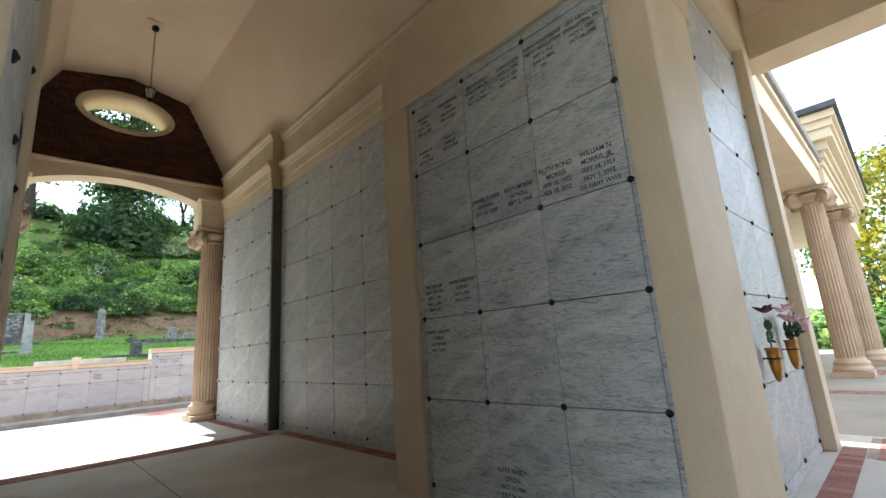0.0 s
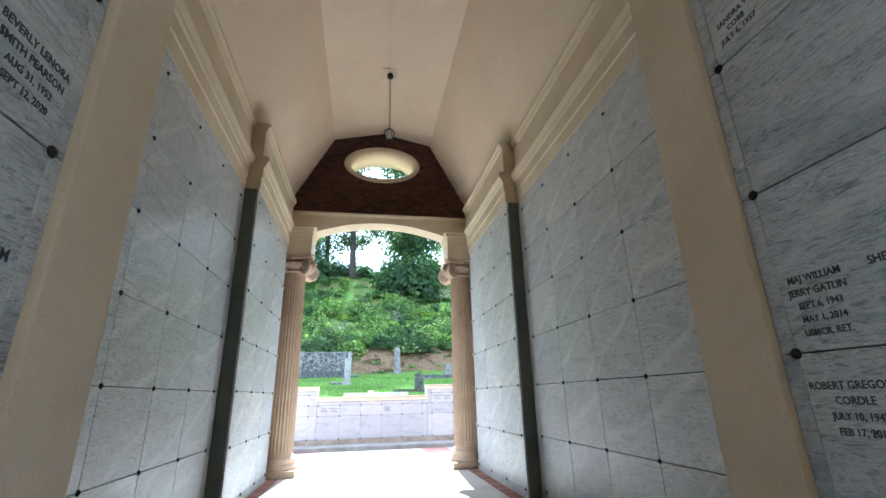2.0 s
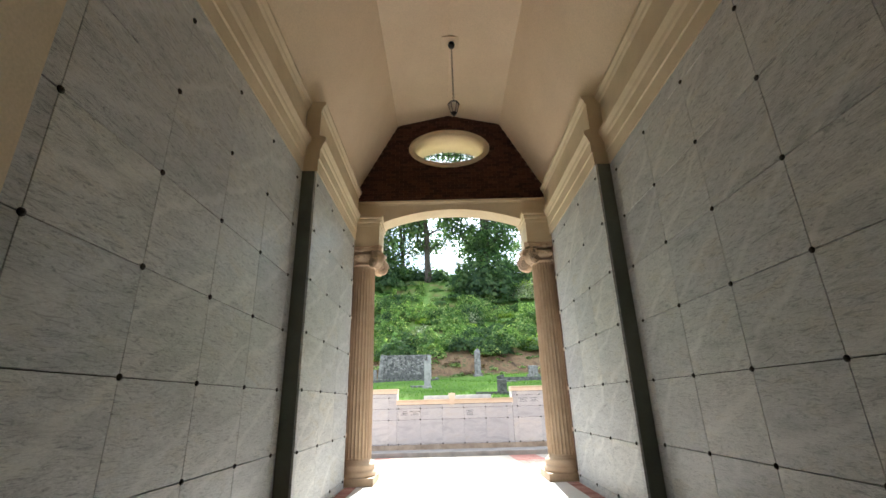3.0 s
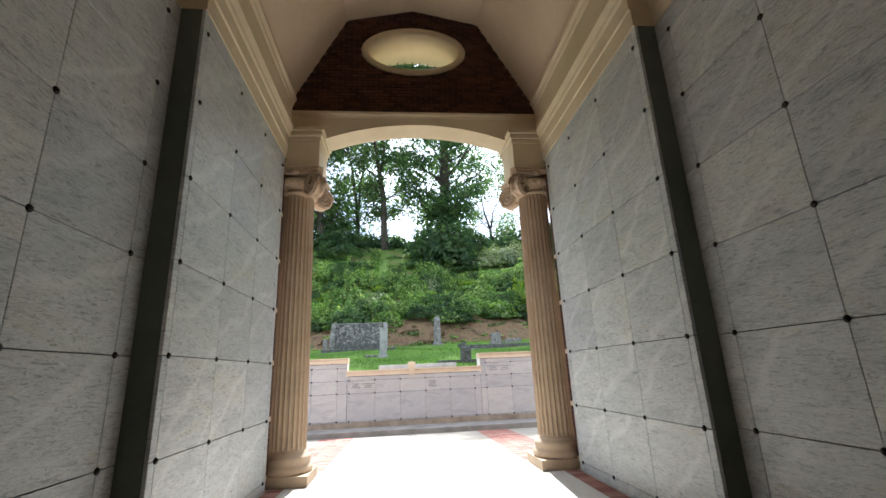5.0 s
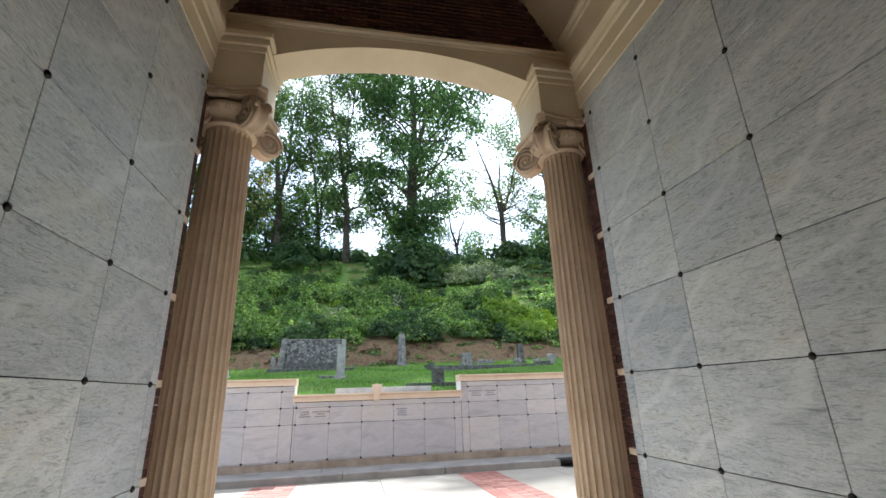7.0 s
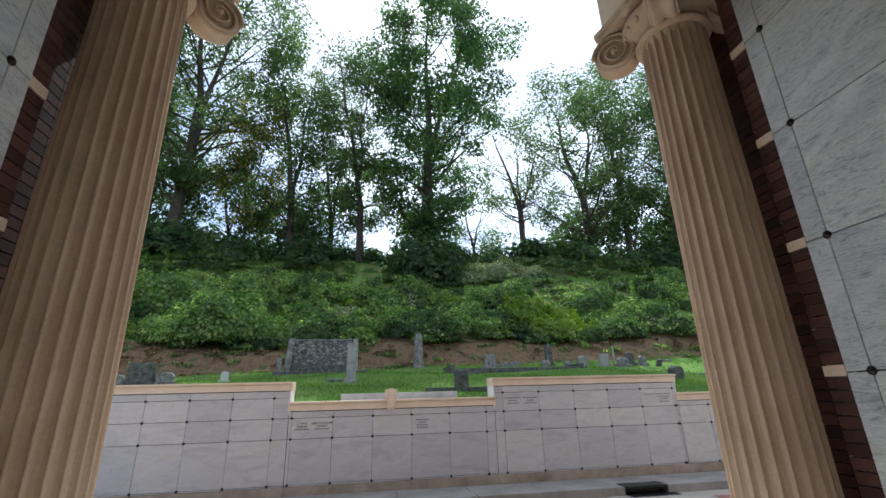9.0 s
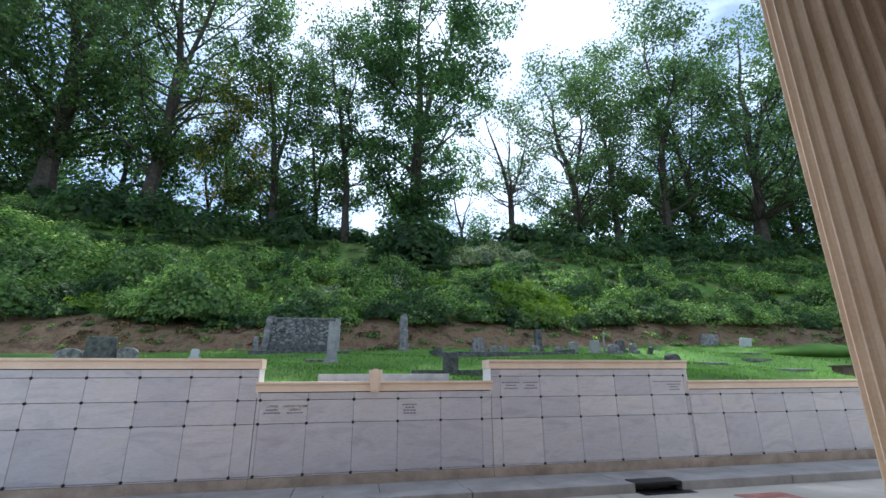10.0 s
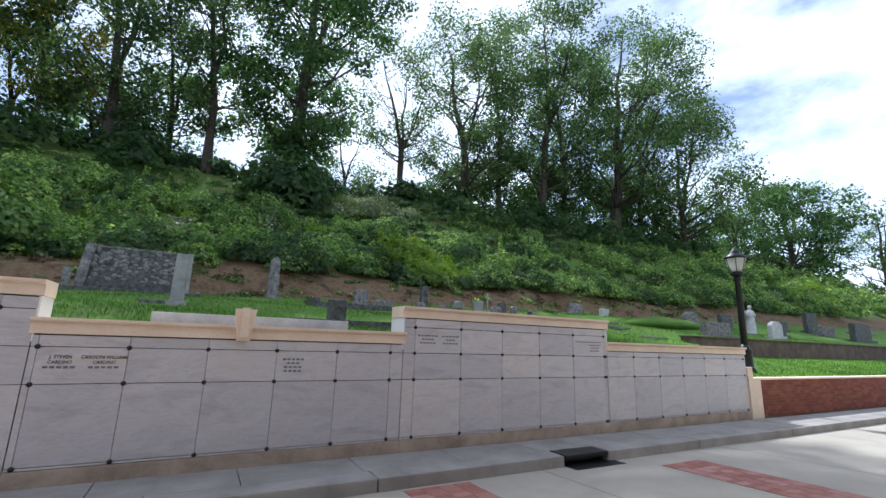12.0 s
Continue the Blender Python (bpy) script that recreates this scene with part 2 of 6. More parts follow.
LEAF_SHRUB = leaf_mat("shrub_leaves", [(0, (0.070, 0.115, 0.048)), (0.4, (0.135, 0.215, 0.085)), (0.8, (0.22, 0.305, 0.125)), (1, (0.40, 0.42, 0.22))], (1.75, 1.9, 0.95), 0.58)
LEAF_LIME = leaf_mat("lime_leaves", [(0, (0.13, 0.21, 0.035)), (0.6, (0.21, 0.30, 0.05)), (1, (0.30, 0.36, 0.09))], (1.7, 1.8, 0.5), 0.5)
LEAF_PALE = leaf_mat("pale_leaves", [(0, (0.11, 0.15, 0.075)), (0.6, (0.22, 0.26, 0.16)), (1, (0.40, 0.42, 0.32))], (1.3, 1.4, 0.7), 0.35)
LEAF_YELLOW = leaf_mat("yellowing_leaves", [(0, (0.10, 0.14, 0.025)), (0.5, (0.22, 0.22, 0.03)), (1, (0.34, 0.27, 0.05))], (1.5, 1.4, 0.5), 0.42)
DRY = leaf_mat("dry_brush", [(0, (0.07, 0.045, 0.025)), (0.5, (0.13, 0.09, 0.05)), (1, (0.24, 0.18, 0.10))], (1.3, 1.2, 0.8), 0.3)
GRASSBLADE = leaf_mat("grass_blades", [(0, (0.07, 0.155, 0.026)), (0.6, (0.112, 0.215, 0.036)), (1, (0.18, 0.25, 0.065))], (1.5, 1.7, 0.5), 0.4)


def ground_mat():
    m, nt, b = mat_nodes("lawn_and_soil", 0.95, 0, 0.2)
    v = coords(nt)
    n1 = noise_tex(nt, v, 0.5, 8, 0.65)
    r1 = ramp_of(nt, [(0.3, (0.065, 0.13, 0.022)), (0.55, (0.115, 0.20, 0.034)), (0.75, (0.175, 0.235, 0.062))])
    nt.links.new(n1, r1.inputs["Fac"])
    n2 = noise_tex(nt, v, 14, 5, 0.7)
    r2 = ramp_of(nt, [(0.3, (0.6, 0.62, 0.55)), (0.7, (1.15, 1.15, 1.1))])
    nt.links.new(n2, r2.inputs["Fac"])
    grass = mix_rgb(nt, 0.8, r1.outputs["Color"], r2.outputs["Color"], "MULTIPLY")
    ns = noise_tex(nt, v, 1.7, 9, 0.75)
    rs = ramp_of(nt, [(0.32, (0.035, 0.028, 0.018)), (0.45, (0.12, 0.075, 0.042)), (0.53, (0.18, 0.115, 0.065)), (0.60, (0.055, 0.07, 0.026)), (0.75, (0.085, 0.11, 0.035))])
    nt.links.new(ns, rs.inputs["Fac"])
    at = nt.nodes.new("ShaderNodeAttribute")
    at.attribute_name = "bare"
    ad = nt.nodes.new("ShaderNodeMath")
    ad.operation = "MULTIPLY_ADD"
    ad.inputs[1].default_value = 0.8
    nt.links.new(n1, ad.inputs[0])
    nt.links.new(at.outputs["Fac"], ad.inputs[2])
    rm = ramp_of(nt, [(0.72, (0, 0, 0)), (0.92, (1, 1, 1))])
    nt.links.new(ad.outputs[0], rm.inputs["Fac"])
    nt.links.new(mix_rgb(nt, rm.outputs["Color"], grass, rs.outputs["Color"]), b.inputs["Base Color"])
    bump_on(nt, b, n2, 0.6, 0.05)
    return m


GROUND = ground_mat()


def glass_mat(name, rough=0.3):
    m, nt, b = mat_nodes(name, rough)
    b.inputs["Transmission Weight"].default_value = 0.6
    b.inputs["Base Color"].default_value = (0.85, 0.80, 0.70, 1)
    return m


FROSTED = glass_mat("frosted_lamp_glass", 0.5)

# ---------------------------------------------------------------- mesh helpers
def mesh_of(name, bm, mat, smooth=False):
    me = bpy.data.meshes.new(name)
    bm.normal_update()
    bm.to_mesh(me)
    bm.free()
    me.materials.append(mat)
    if smooth:
        for p in me.polygons:
            p.use_smooth = True
    return me


def thing(name, bm, mat, label="", category="", kind="", group="", smooth=False, m=None):
    ob = new(name, mesh_of(name, bm, mat, smooth))
    if m is not None:
        ob.matrix_world = m
    return tagged(ob, label, category, group, kind)


def empty(name, m, label="", category="", kind="", group=""):
    ob = new(name)
    ob.empty_display_size = 0.2
    ob.matrix_world = m
    return tagged(ob, label, category, group, kind)


def part(name, bm, mat, parent, label="", m=None, smooth=False, kind=""):
    """One mesh under a thing or a part, at the pose m in the parent's own frame."""
    ob = new(name, bm if isinstance(bm, bpy.types.Mesh) else mesh_of(name, bm, mat, smooth))
    ob.parent = parent
    if m is not None:
        ob.matrix_local = m
    return tagged(ob, label, kind=kind)


def box(bm, x0, x1, y0, y1, z0, z1, bev=0.0):
    vs = [bm.verts.new(p) for p in ((x0, y0, z0), (x1, y0, z0), (x1, y1, z0), (x0, y1, z0), (x0, y0, z1), (x1, y0, z1), (x1, y1, z1), (x0, y1, z1))]
    fs = [bm.faces.new([vs[i] for i in f]) for f in ((3, 2, 1, 0), (4, 5, 6, 7), (0, 1, 5, 4), (1, 2, 6, 5), (2, 3, 7, 6), (3, 0, 4, 7))]
    if bev:
        es = list({e for f in fs for e in f.edges})
        bmesh.ops.bevel(bm, geom=es, offset=bev, segments=2, affect="EDGES", profile=0.7)
    return bm


def boxm(x0, x1, y0, y1, z0, z1, bev=0.0):
    return box(bmesh.new(), x0, x1, y0, y1, z0, z1, bev)


def lathe(profile, n=32, bm=None, centre=(0, 0)):
    bm = bm or bmesh.new()
    rings = []
    for r, z in profile:
        rings.append([bm.verts.new((centre[0] + r * math.cos(2 * math.pi * i / n), centre[1] + r * math.sin(2 * math.pi * i / n), z)) for i in range(n)])
    for a, b in zip(rings, rings[1:]):
        for i in range(n):
            bm.faces.new((a[i], a[(i + 1) % n], b[(i + 1) % n], b[i]))
    bm.faces.new(rings[0][::-1])
    bm.faces.new(rings[-1])
    return bm


def sweep(profile, a, b, bm=None):
    """A closed profile of (p, z), p metres out from a wall line, drawn straight from a to b; each end is (x, y, ox, oy) with the outward way."""
    bm = bm or bmesh.new()
    ends = [[bm.verts.new((x + ox * p, y + oy * p, z)) for p, z in profile] for x, y, ox, oy in (a, b)]
    n = len(profile)
    for i in range(n):
        bm.faces.new((ends[0][i], ends[0][(i + 1) % n], ends[1][(i + 1) % n], ends[1][i]))
    bm.faces.new(ends[0][::-1])
    bm.faces.new(ends[1])
    bmesh.ops.recalc_face_normals(bm, faces=bm.faces)
    return bm


def tube(bm, pts, radii, n=8):
    rings = []
    for i, p in enumerate(pts):
        p = Vector(p)
        d = (Vector(pts[min(i + 1, len(pts) - 1)]) - Vector(pts[max(i - 1, 0)])).normalized()
        s = d.orthogonal().normalized()
        u = d.cross(s)
        rings.append([bm.verts.new(p + radii[i] * (math.cos(2 * math.pi * k / n) * s + math.sin(2 * math.pi * k / n) * u)) for k in range(n)])
    for a, b in zip(rings, rings[1:]):
        off = min(range(n), key=lambda o: sum((a[k].co - b[(k + o) % n].co).length for k in range(n)))
        for k in range(n):
            bm.faces.new((a[k], a[(k + 1) % n], b[(k + 1 + off) % n], b[(k + off) % n]))
    bm.faces.new(rings[0][::-1])
    bm.faces.new(rings[-1])
    return bm


def frame_of(o, u, v, n):
    m = Matrix.Identity(4)
    for i, c in enumerate((u, v, n, o)):
        for k in range(3):
            m[k][i] = c[k]
    return m


SLABS = {}


def slab_mesh(w, h, mat, d=0.03, c=0.003):
    """A slab w by h, its face at z 0 with a small chamfer, lying in x and y."""
    key = (round(w, 3), round(h, 3), mat.name, d)
    if key not in SLABS:
        bm = bmesh.new()
        rings = []
        for k, z in ((0, -d), (0, -c), (c, 0)):
            rings.append([bm.verts.new((sx * (w / 2 - k), sy * (h / 2 - k), z)) for sx, sy in ((-1, -1), (1, -1), (1, 1), (-1, 1))])
        for a, b in zip(rings, rings[1:]):
            for i in range(4):
                bm.faces.new((a[i], a[(i + 1) % 4], b[(i + 1) % 4], b[i]))
        bm.faces.new(rings[-1])
        SLABS[key] = mesh_of("slab", bm, mat)
    return SLABS[key]


ROSETTE = None


def rosette_mesh():
    global ROSETTE
    if ROSETTE is None:
        bm = lathe([(0.024, 0.0), (0.024, 0.006), (0.019, 0.012), (0.010, 0.014), (0.008, 0.019)], 10)
        ROSETTE = mesh_of("rosette", bm, BRONZE, True)
    return ROSETTE


def crypt_wall(wall, m, cols, lines, v_top, u_lo, u_hi, mat, v_bot=0.0, skip=()):
    """Slabs on the wall between the column lines and row lines, edge strips all round, and a stud where the lines cross."""
    us = sorted({round(u_lo, 4), *[round(c, 4) for c in cols], round(u_hi, 4)})
    vs = sorted({round(v_bot, 4), *[round(l, 4) for l in lines], round(v_top, 4)})
    made = {}
    for i, (a, b) in enumerate(zip(us, us[1:])):
        for j, (c, d) in enumerate(zip(vs, vs[1:])):
            w, h = b - a - 0.004, d - c - 0.007
            if w < 0.01 or h < 0.01:
                continue
            made[i, j] = part("crypt_front", slab_mesh(w, h, mat), mat, wall, m=m @ Matrix.Translation(((a + b) / 2, (c + d) / 2, 0)))
    for u in cols:
        for v in lines:
            part("rosette", rosette_mesh(), BRONZE, wall, m=m @ Matrix.Translation((u, v, 0)))
    return made


def lettering(text, u, v, size, wall, m, mat=None, label="", line=1.32, align="CENTER"):
    cu = bpy.data.curves.new("lettering", "FONT")
    cu.body, cu.size, cu.align_x, cu.space_line, cu.resolution_u = text, size, align, line, 2
    cu.extrude, cu.offset = 0.0008, size * 0.018
    tmp = bpy.data.objects.new("lettering", cu)
    scene.collection.objects.link(tmp)
    me = bpy.data.meshes.new_from_object(tmp.evaluated_get(bpy.context.evaluated_depsgraph_get()))
    bpy.data.objects.remove(tmp)
    me.materials.clear()
    me.materials.append(mat or LETTER)
    return part("lettering", me, None, wall, label or "carved and painted name and dates", m @ Matrix.Translation((u, v, 0.0012)) @ Matrix.Diagonal((0.9, 1, 1, 1)))

# ---------------------------------------------------------------- plan
CX = 1.181                                   # the passage's middle line
ROW, Z0 = 0.745, 0.12
LINES7 = [Z0 + ROW * k for k in range(7)]
LINES6 = LINES7[:6]
WA, WB, WC = 1.489, 2.354, 2.131             # half widths of the three bays
BAY_A = [-1.15, -0.43, 0.29, 1.022]
BAY_B = [1.527, 2.455, 3.387, 4.318, 5.245, 6.181]
BAY_C = [6.462, 7.381, 8.295, 9.20]

# ---------------------------------------------------------------- the passage walls
ENTAB = [(-0.30, 4.80), (0.012, 4.80), (0.012, 5.0), (0.03, 5.012), (0.03, 5.19), (0.05, 5.215), (0.06, 5.26), (0.095, 5.32), (0.10, 5.33), (0.10, 5.385),
         (0.085, 5.40), (0.0, 5.43), (0.0, 5.90), (0.02, 5.925), (0.03, 5.97), (0.065, 6.01), (0.065, 6.06), (-0.30, 6.075)]


def side(s):
    """Wall frame of one side of the passage (s = 1 for +x): distance d from the middle, u along the wall as one reads it."""
    return lambda d: frame_of((CX + s * d, 0, 0), (0, -s, 0), (0, 0, 1), (-s, 0, 0))


walls = {}
for s, tag in ((1, "east"), (-1, "west")):
    at = side(s)
    X = lambda d: CX + s * d
    lo_hi = lambda a, b: (min(X(a), X(b)), max(X(a), X(b)))
    # bay A: the narrow bay behind the front
    x0, x1 = lo_hi(WA + 0.036, 2.6)
    wa = thing("wall_a_" + tag, boxm(x0, x1, -1.19, 1.10, 0, 3.95), JOINT, "grey marble crypt fronts with bronze studs and carved names", "wall", "structure")
    us = [-s * y for y in BAY_A]
    crypt_wall(wa, at(WA), us, LINES6, 3.94, min(-s * -1.187, -s * 1.097), max(-s * -1.187, -s * 1.097), MARBLE_A)
    walls["a", s] = (wa, at(WA))
    # bay B
    x0, x1 = lo_hi(WB + 0.036, WB + 0.5)
    wb = thing("wall_b_" + tag, boxm(x0, x1, 1.1, 6.42, 0, 6.0), JOINT, "tall wall of grey marble crypt fronts with bronze studs", "wall", "structure")
    us = [-s * y for y in BAY_B]
    crypt_wall(wb, at(WB), us, LINES7, 4.80, min(-s * 1.35, -s * 6.40), max(-s * 1.35, -s * 6.40), MARBLE)
    walls["b", s] = (wb, at(WB))
    # bay C, which steps in towards the opening
    x0, x1 = lo_hi(WC + 0.036, WC + 0.8)
    wc = thing("wall_c_" + tag, boxm(x0, x1, 6.40, 9.30, 0, 6.0), JOINT, "grey marble crypt fronts beside the arched opening", "wall", "structure")
    us = [-s * y for y in BAY_C]
    crypt_wall(wc, at(WC), us, LINES7, 4.80, min(-s * 6.372, -s * 9.335), max(-s * 6.372, -s * 9.335), MARBLE)
    # end face of the step, darker and greener than the marble
    x0, x1 = lo_hi(WC + 0.034, WB + 0.03)
    part("end_slab", boxm(x0, x1, 6.374, 6.398, 0.0, 4.80, 0.003), END_DARK, wc, "dark grey-green end face")
    walls["c", s] = (wc, at(WC))
    # painted pilaster and beam of bay A
    x0, x1 = lo_hi(WA - 0.04, 2.62)
    thing("pilaster_" + tag, boxm(x0, x1, 1.10, 1.53, 0, 3.94, 0.012), CREAM, "cream painted pilaster", "pilaster", "structure")
    thing("beam_" + tag, boxm(x0, x1, -1.45, 1.53, 3.942, 4.87, 0.012), CREAM, "cream painted beam over the marble", "beam", "structure")
    thing("corner_pier_" + tag, boxm(x0, lo_hi(WA - 0.04, 2.45)[1] if s > 0 else x1, -1.45, -1.19, 0, 3.942, 0.03) if s > 0 else boxm(lo_hi(WA - 0.04, 2.45)[0], x1, -1.45, -1.19, 0, 3.942, 0.03), CREAM, "cream painted corner pier with rounded edges", "pier", "structure")
    # entablatures
    o = (-s, 0)
    for nm, d, ya, yb in (("b", WB, -1.2, 6.40), ("c", WC, 6.372, 9.60)):
        bm = sweep(ENTAB, (X(d), ya, *o), (X(d), yb, *o))
        thing("cornice_%s_%s" % (nm, tag), bm, CREAM, "cream painted entablature with two moulded cornices", "cornice", "structure")
    # the upper wall above bay A
    x0, x1 = lo_hi(WB + 0.002, WB + 0.5)
    thing("upper_wall_" + tag, boxm(x0, x1, -1.2, 1.10, 4.0, 4.80), CREAM, "cream painted upper wall", "wall", "structure")

# brick jambs behind the columns, with a pale block at every seventh course
def brick_mesh(w, h, d, mat, key={}):
    k = (round(w, 3), round(h, 3), round(d, 3), mat.name)
    if k not in key:
        key[k] = mesh_of("brick", boxm(-w / 2, w / 2, -d / 2, d / 2, -h / 2, h / 2), mat)
    return key[k]


COURSE = 0.0677
for s, tag in ((1, "east"), (-1, "west")):
    X = lambda d: CX + s * d
    x0, x1 = sorted((X(WC + 0.04), X(WC + 0.9)))
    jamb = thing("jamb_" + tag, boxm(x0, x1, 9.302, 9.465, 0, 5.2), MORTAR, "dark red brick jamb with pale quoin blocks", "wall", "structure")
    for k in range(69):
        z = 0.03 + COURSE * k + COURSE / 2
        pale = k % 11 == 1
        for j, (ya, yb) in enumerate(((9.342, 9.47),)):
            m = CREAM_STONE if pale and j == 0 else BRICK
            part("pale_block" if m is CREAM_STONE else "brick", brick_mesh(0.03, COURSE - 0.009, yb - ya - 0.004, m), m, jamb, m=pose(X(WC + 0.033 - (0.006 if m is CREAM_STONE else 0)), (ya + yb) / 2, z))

for s, tag in ((1, "east"), (-1, "west")):
    X = lambda d: CX + s * d
    x0, x1 = sorted((X(WC + 0.25), X(WC + 0.95)))
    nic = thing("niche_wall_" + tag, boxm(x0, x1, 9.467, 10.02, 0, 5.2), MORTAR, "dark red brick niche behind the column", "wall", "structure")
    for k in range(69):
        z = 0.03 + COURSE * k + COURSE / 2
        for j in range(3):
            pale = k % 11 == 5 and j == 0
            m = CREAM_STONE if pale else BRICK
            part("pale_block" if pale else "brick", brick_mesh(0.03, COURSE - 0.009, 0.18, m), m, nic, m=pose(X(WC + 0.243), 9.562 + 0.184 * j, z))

# ---------------------------------------------------------------- vaulted ceiling
CEIL_LOW, CEIL_CREASE, CEIL_APEX = (2.40, 6.05), (1.29, 8.13), 8.42
bm = bmesh.new()
sec = [(-CEIL_LOW[0], CEIL_LOW[1]), (-CEIL_CREASE[0], CEIL_CREASE[1]), (0, CEIL_APEX), CEIL_CREASE, CEIL_LOW]
sec_up = [(x, z + 0.25) for x, z in sec[::-1]]
rings = [[bm.verts.new((CX + x, y, z)) for x, z in sec + sec_up] for y in (-1.3, 10.1)]
n = len(rings[0])
for i in range(n):
    bm.faces.new((rings[0][i], rings[0][(i + 1) % n], rings[1][(i + 1) % n], rings[1][i]))
bm.faces.new(rings[0][::-1])
bm.faces.new(rings[1])
bmesh.ops.recalc_face_normals(bm, faces=bm.faces)
thing("ceiling", bm, CEIL, "peach painted plaster vault with folded sides", "ceiling", "structure")

# ---------------------------------------------------------------- arched beam, gable and oval opening
ARCH_HALF, ARCH_SPRING, ARCH_CROWN, BEAM_TOP = 1.62, 5.26, 5.57, 5.79
bm = bmesh.new()
R = (ARCH_HALF ** 2 + (ARCH_CROWN - ARCH_SPRING) ** 2) / (2 * (ARCH_CROWN - ARCH_SPRING))
zc = ARCH_CROWN - R
arc = []
for k in range(33):
    a = math.asin(ARCH_HALF / R) * (k / 16 - 1)
    arc.append((R * math.sin(a), zc + R * math.cos(a)))
outline = [(-2.3, ARCH_SPRING)] + arc + [(2.3, ARCH_SPRING)]
for y in (9.60, 10.06):
    lo = [bm.verts.new((CX + x, y, z)) for x, z in outline]
    hi = [bm.verts.new((CX + x, y, BEAM_TOP)) for x, z in outline]
    for i in range(len(outline) - 1):
        bm.faces.new((lo[i], lo[i + 1], hi[i + 1], hi[i]))
    if y == 9.60:
        lo0, hi0 = lo, hi
for i in range(len(outline) - 1):
    bm.faces.new((lo0[i], lo0[i + 1], lo[i + 1], lo[i]))
    bm.faces.new((hi0[i], hi0[i + 1], hi[i + 1], hi[i]))
bmesh.ops.recalc_face_normals(bm, faces=bm.faces)
beam = thing("arched_beam", bm, CREAM, "cream painted beam with a low segmental arch", "beam", "structure")
part("moulding", sweep([(-0.04, 5.70), (0.010, 5.70), (0.014, 5.73), (0.028, 5.745), (0.036, 5.755), (0.036, 5.80), (-0.5, 5.815)], (CX - 2.2, 9.60, 0, -1), (CX + 2.2, 9.60, 0, -1)), CREAM, beam)

GY = 10.04                                   # brick face of the gable
OV_Z, OV_A, OV_B = 7.44, 0.955, 0.485
gable = empty("gable_wall", pose(0, 0, 0), "dark red brick gable with an oval opening", "wall", "structure")
bm = bmesh.new()
N = 64
ell = [(OV_A * math.cos(2 * math.pi * k / N), OV_B * math.sin(2 * math.pi * k / N)) for k in range(N)]
def on_rim(dx, dz):
    """Where the ray from the oval's centre meets a box round the gable."""
    f = min(2.6 / abs(dx) if dx else 1e9, (1.25 / dz) if dz > 0 else (1.75 / -dz if dz < 0 else 1e9))
    return dx * f, dz * f
front, back, outer, outer_b = [], [], [], []
for x, z in ell:
    front.append(bm.verts.new((CX + x, GY, OV_Z + z)))
    back.append(bm.verts.new((CX + x, GY + 0.08, OV_Z + z)))
    ox, oz = on_rim(x, z)
    outer.append(bm.verts.new((CX + ox, GY, OV_Z + oz)))
    outer_b.append(bm.verts.new((CX + ox, GY + 0.08, OV_Z + oz)))
for k in range(N):
    j = (k + 1) % N
    bm.faces.new((front[k], outer[k], outer[j], front[j]))
    bm.faces.new((back[k], back[j], outer_b[j], outer_b[k]))
bmesh.ops.recalc_face_normals(bm, faces=bm.faces)
part("mortar_bed", bm, MORTAR_DARK, gable)
ring = bmesh.new()
prof = [(0.0, -0.03), (0.02, -0.055), (0.09, -0.055), (0.105, -0.03), (0.105, 0.02), (0.03, 0.02), (0.03, 0.84), (-0.03, 0.84), (-0.03, -0.02)]
loops = []
for k in range(N):
    c, q = math.cos(2 * math.pi * k / N), math.sin(2 * math.pi * k / N)
    loops.append([ring.verts.new((CX + (OV_A + p - 0.05) * c, GY + y, OV_Z + (OV_B + p - 0.05) * q)) for p, y in prof])
for k in range(N):
    a, b = loops[k], loops[(k + 1) % N]
    for i in range(len(prof)):
        ring.faces.new((a[i], a[(i + 1) % len(prof)], b[(i + 1) % len(prof)], b[i]))
bmesh.ops.recalc_face_normals(ring, faces=ring.faces)
part("oval_surround", ring, CREAM, gable, "cream moulded oval surround with a deep reveal", smooth=True)
grille = bmesh.new()
for k in range(-5, 6):
    x = k * 0.16
    h = OV_B * math.sqrt(max(0, 1 - (x / OV_A) ** 2))
    box(grille, CX + x - 0.008, CX + x + 0.008, GY + 0.78, GY + 0.796, OV_Z - h, OV_Z + h)
for k in (-2, 0, 2):
    z = k * 0.15
    w = OV_A * math.sqrt(max(0, 1 - (z / OV_B) ** 2))
    box(grille, CX - w, CX + w, GY + 0.798, GY + 0.812, OV_Z + z - 0.008, OV_Z + z + 0.008)
part("grille", grille, IRON, gable, "thin dark metal grille")

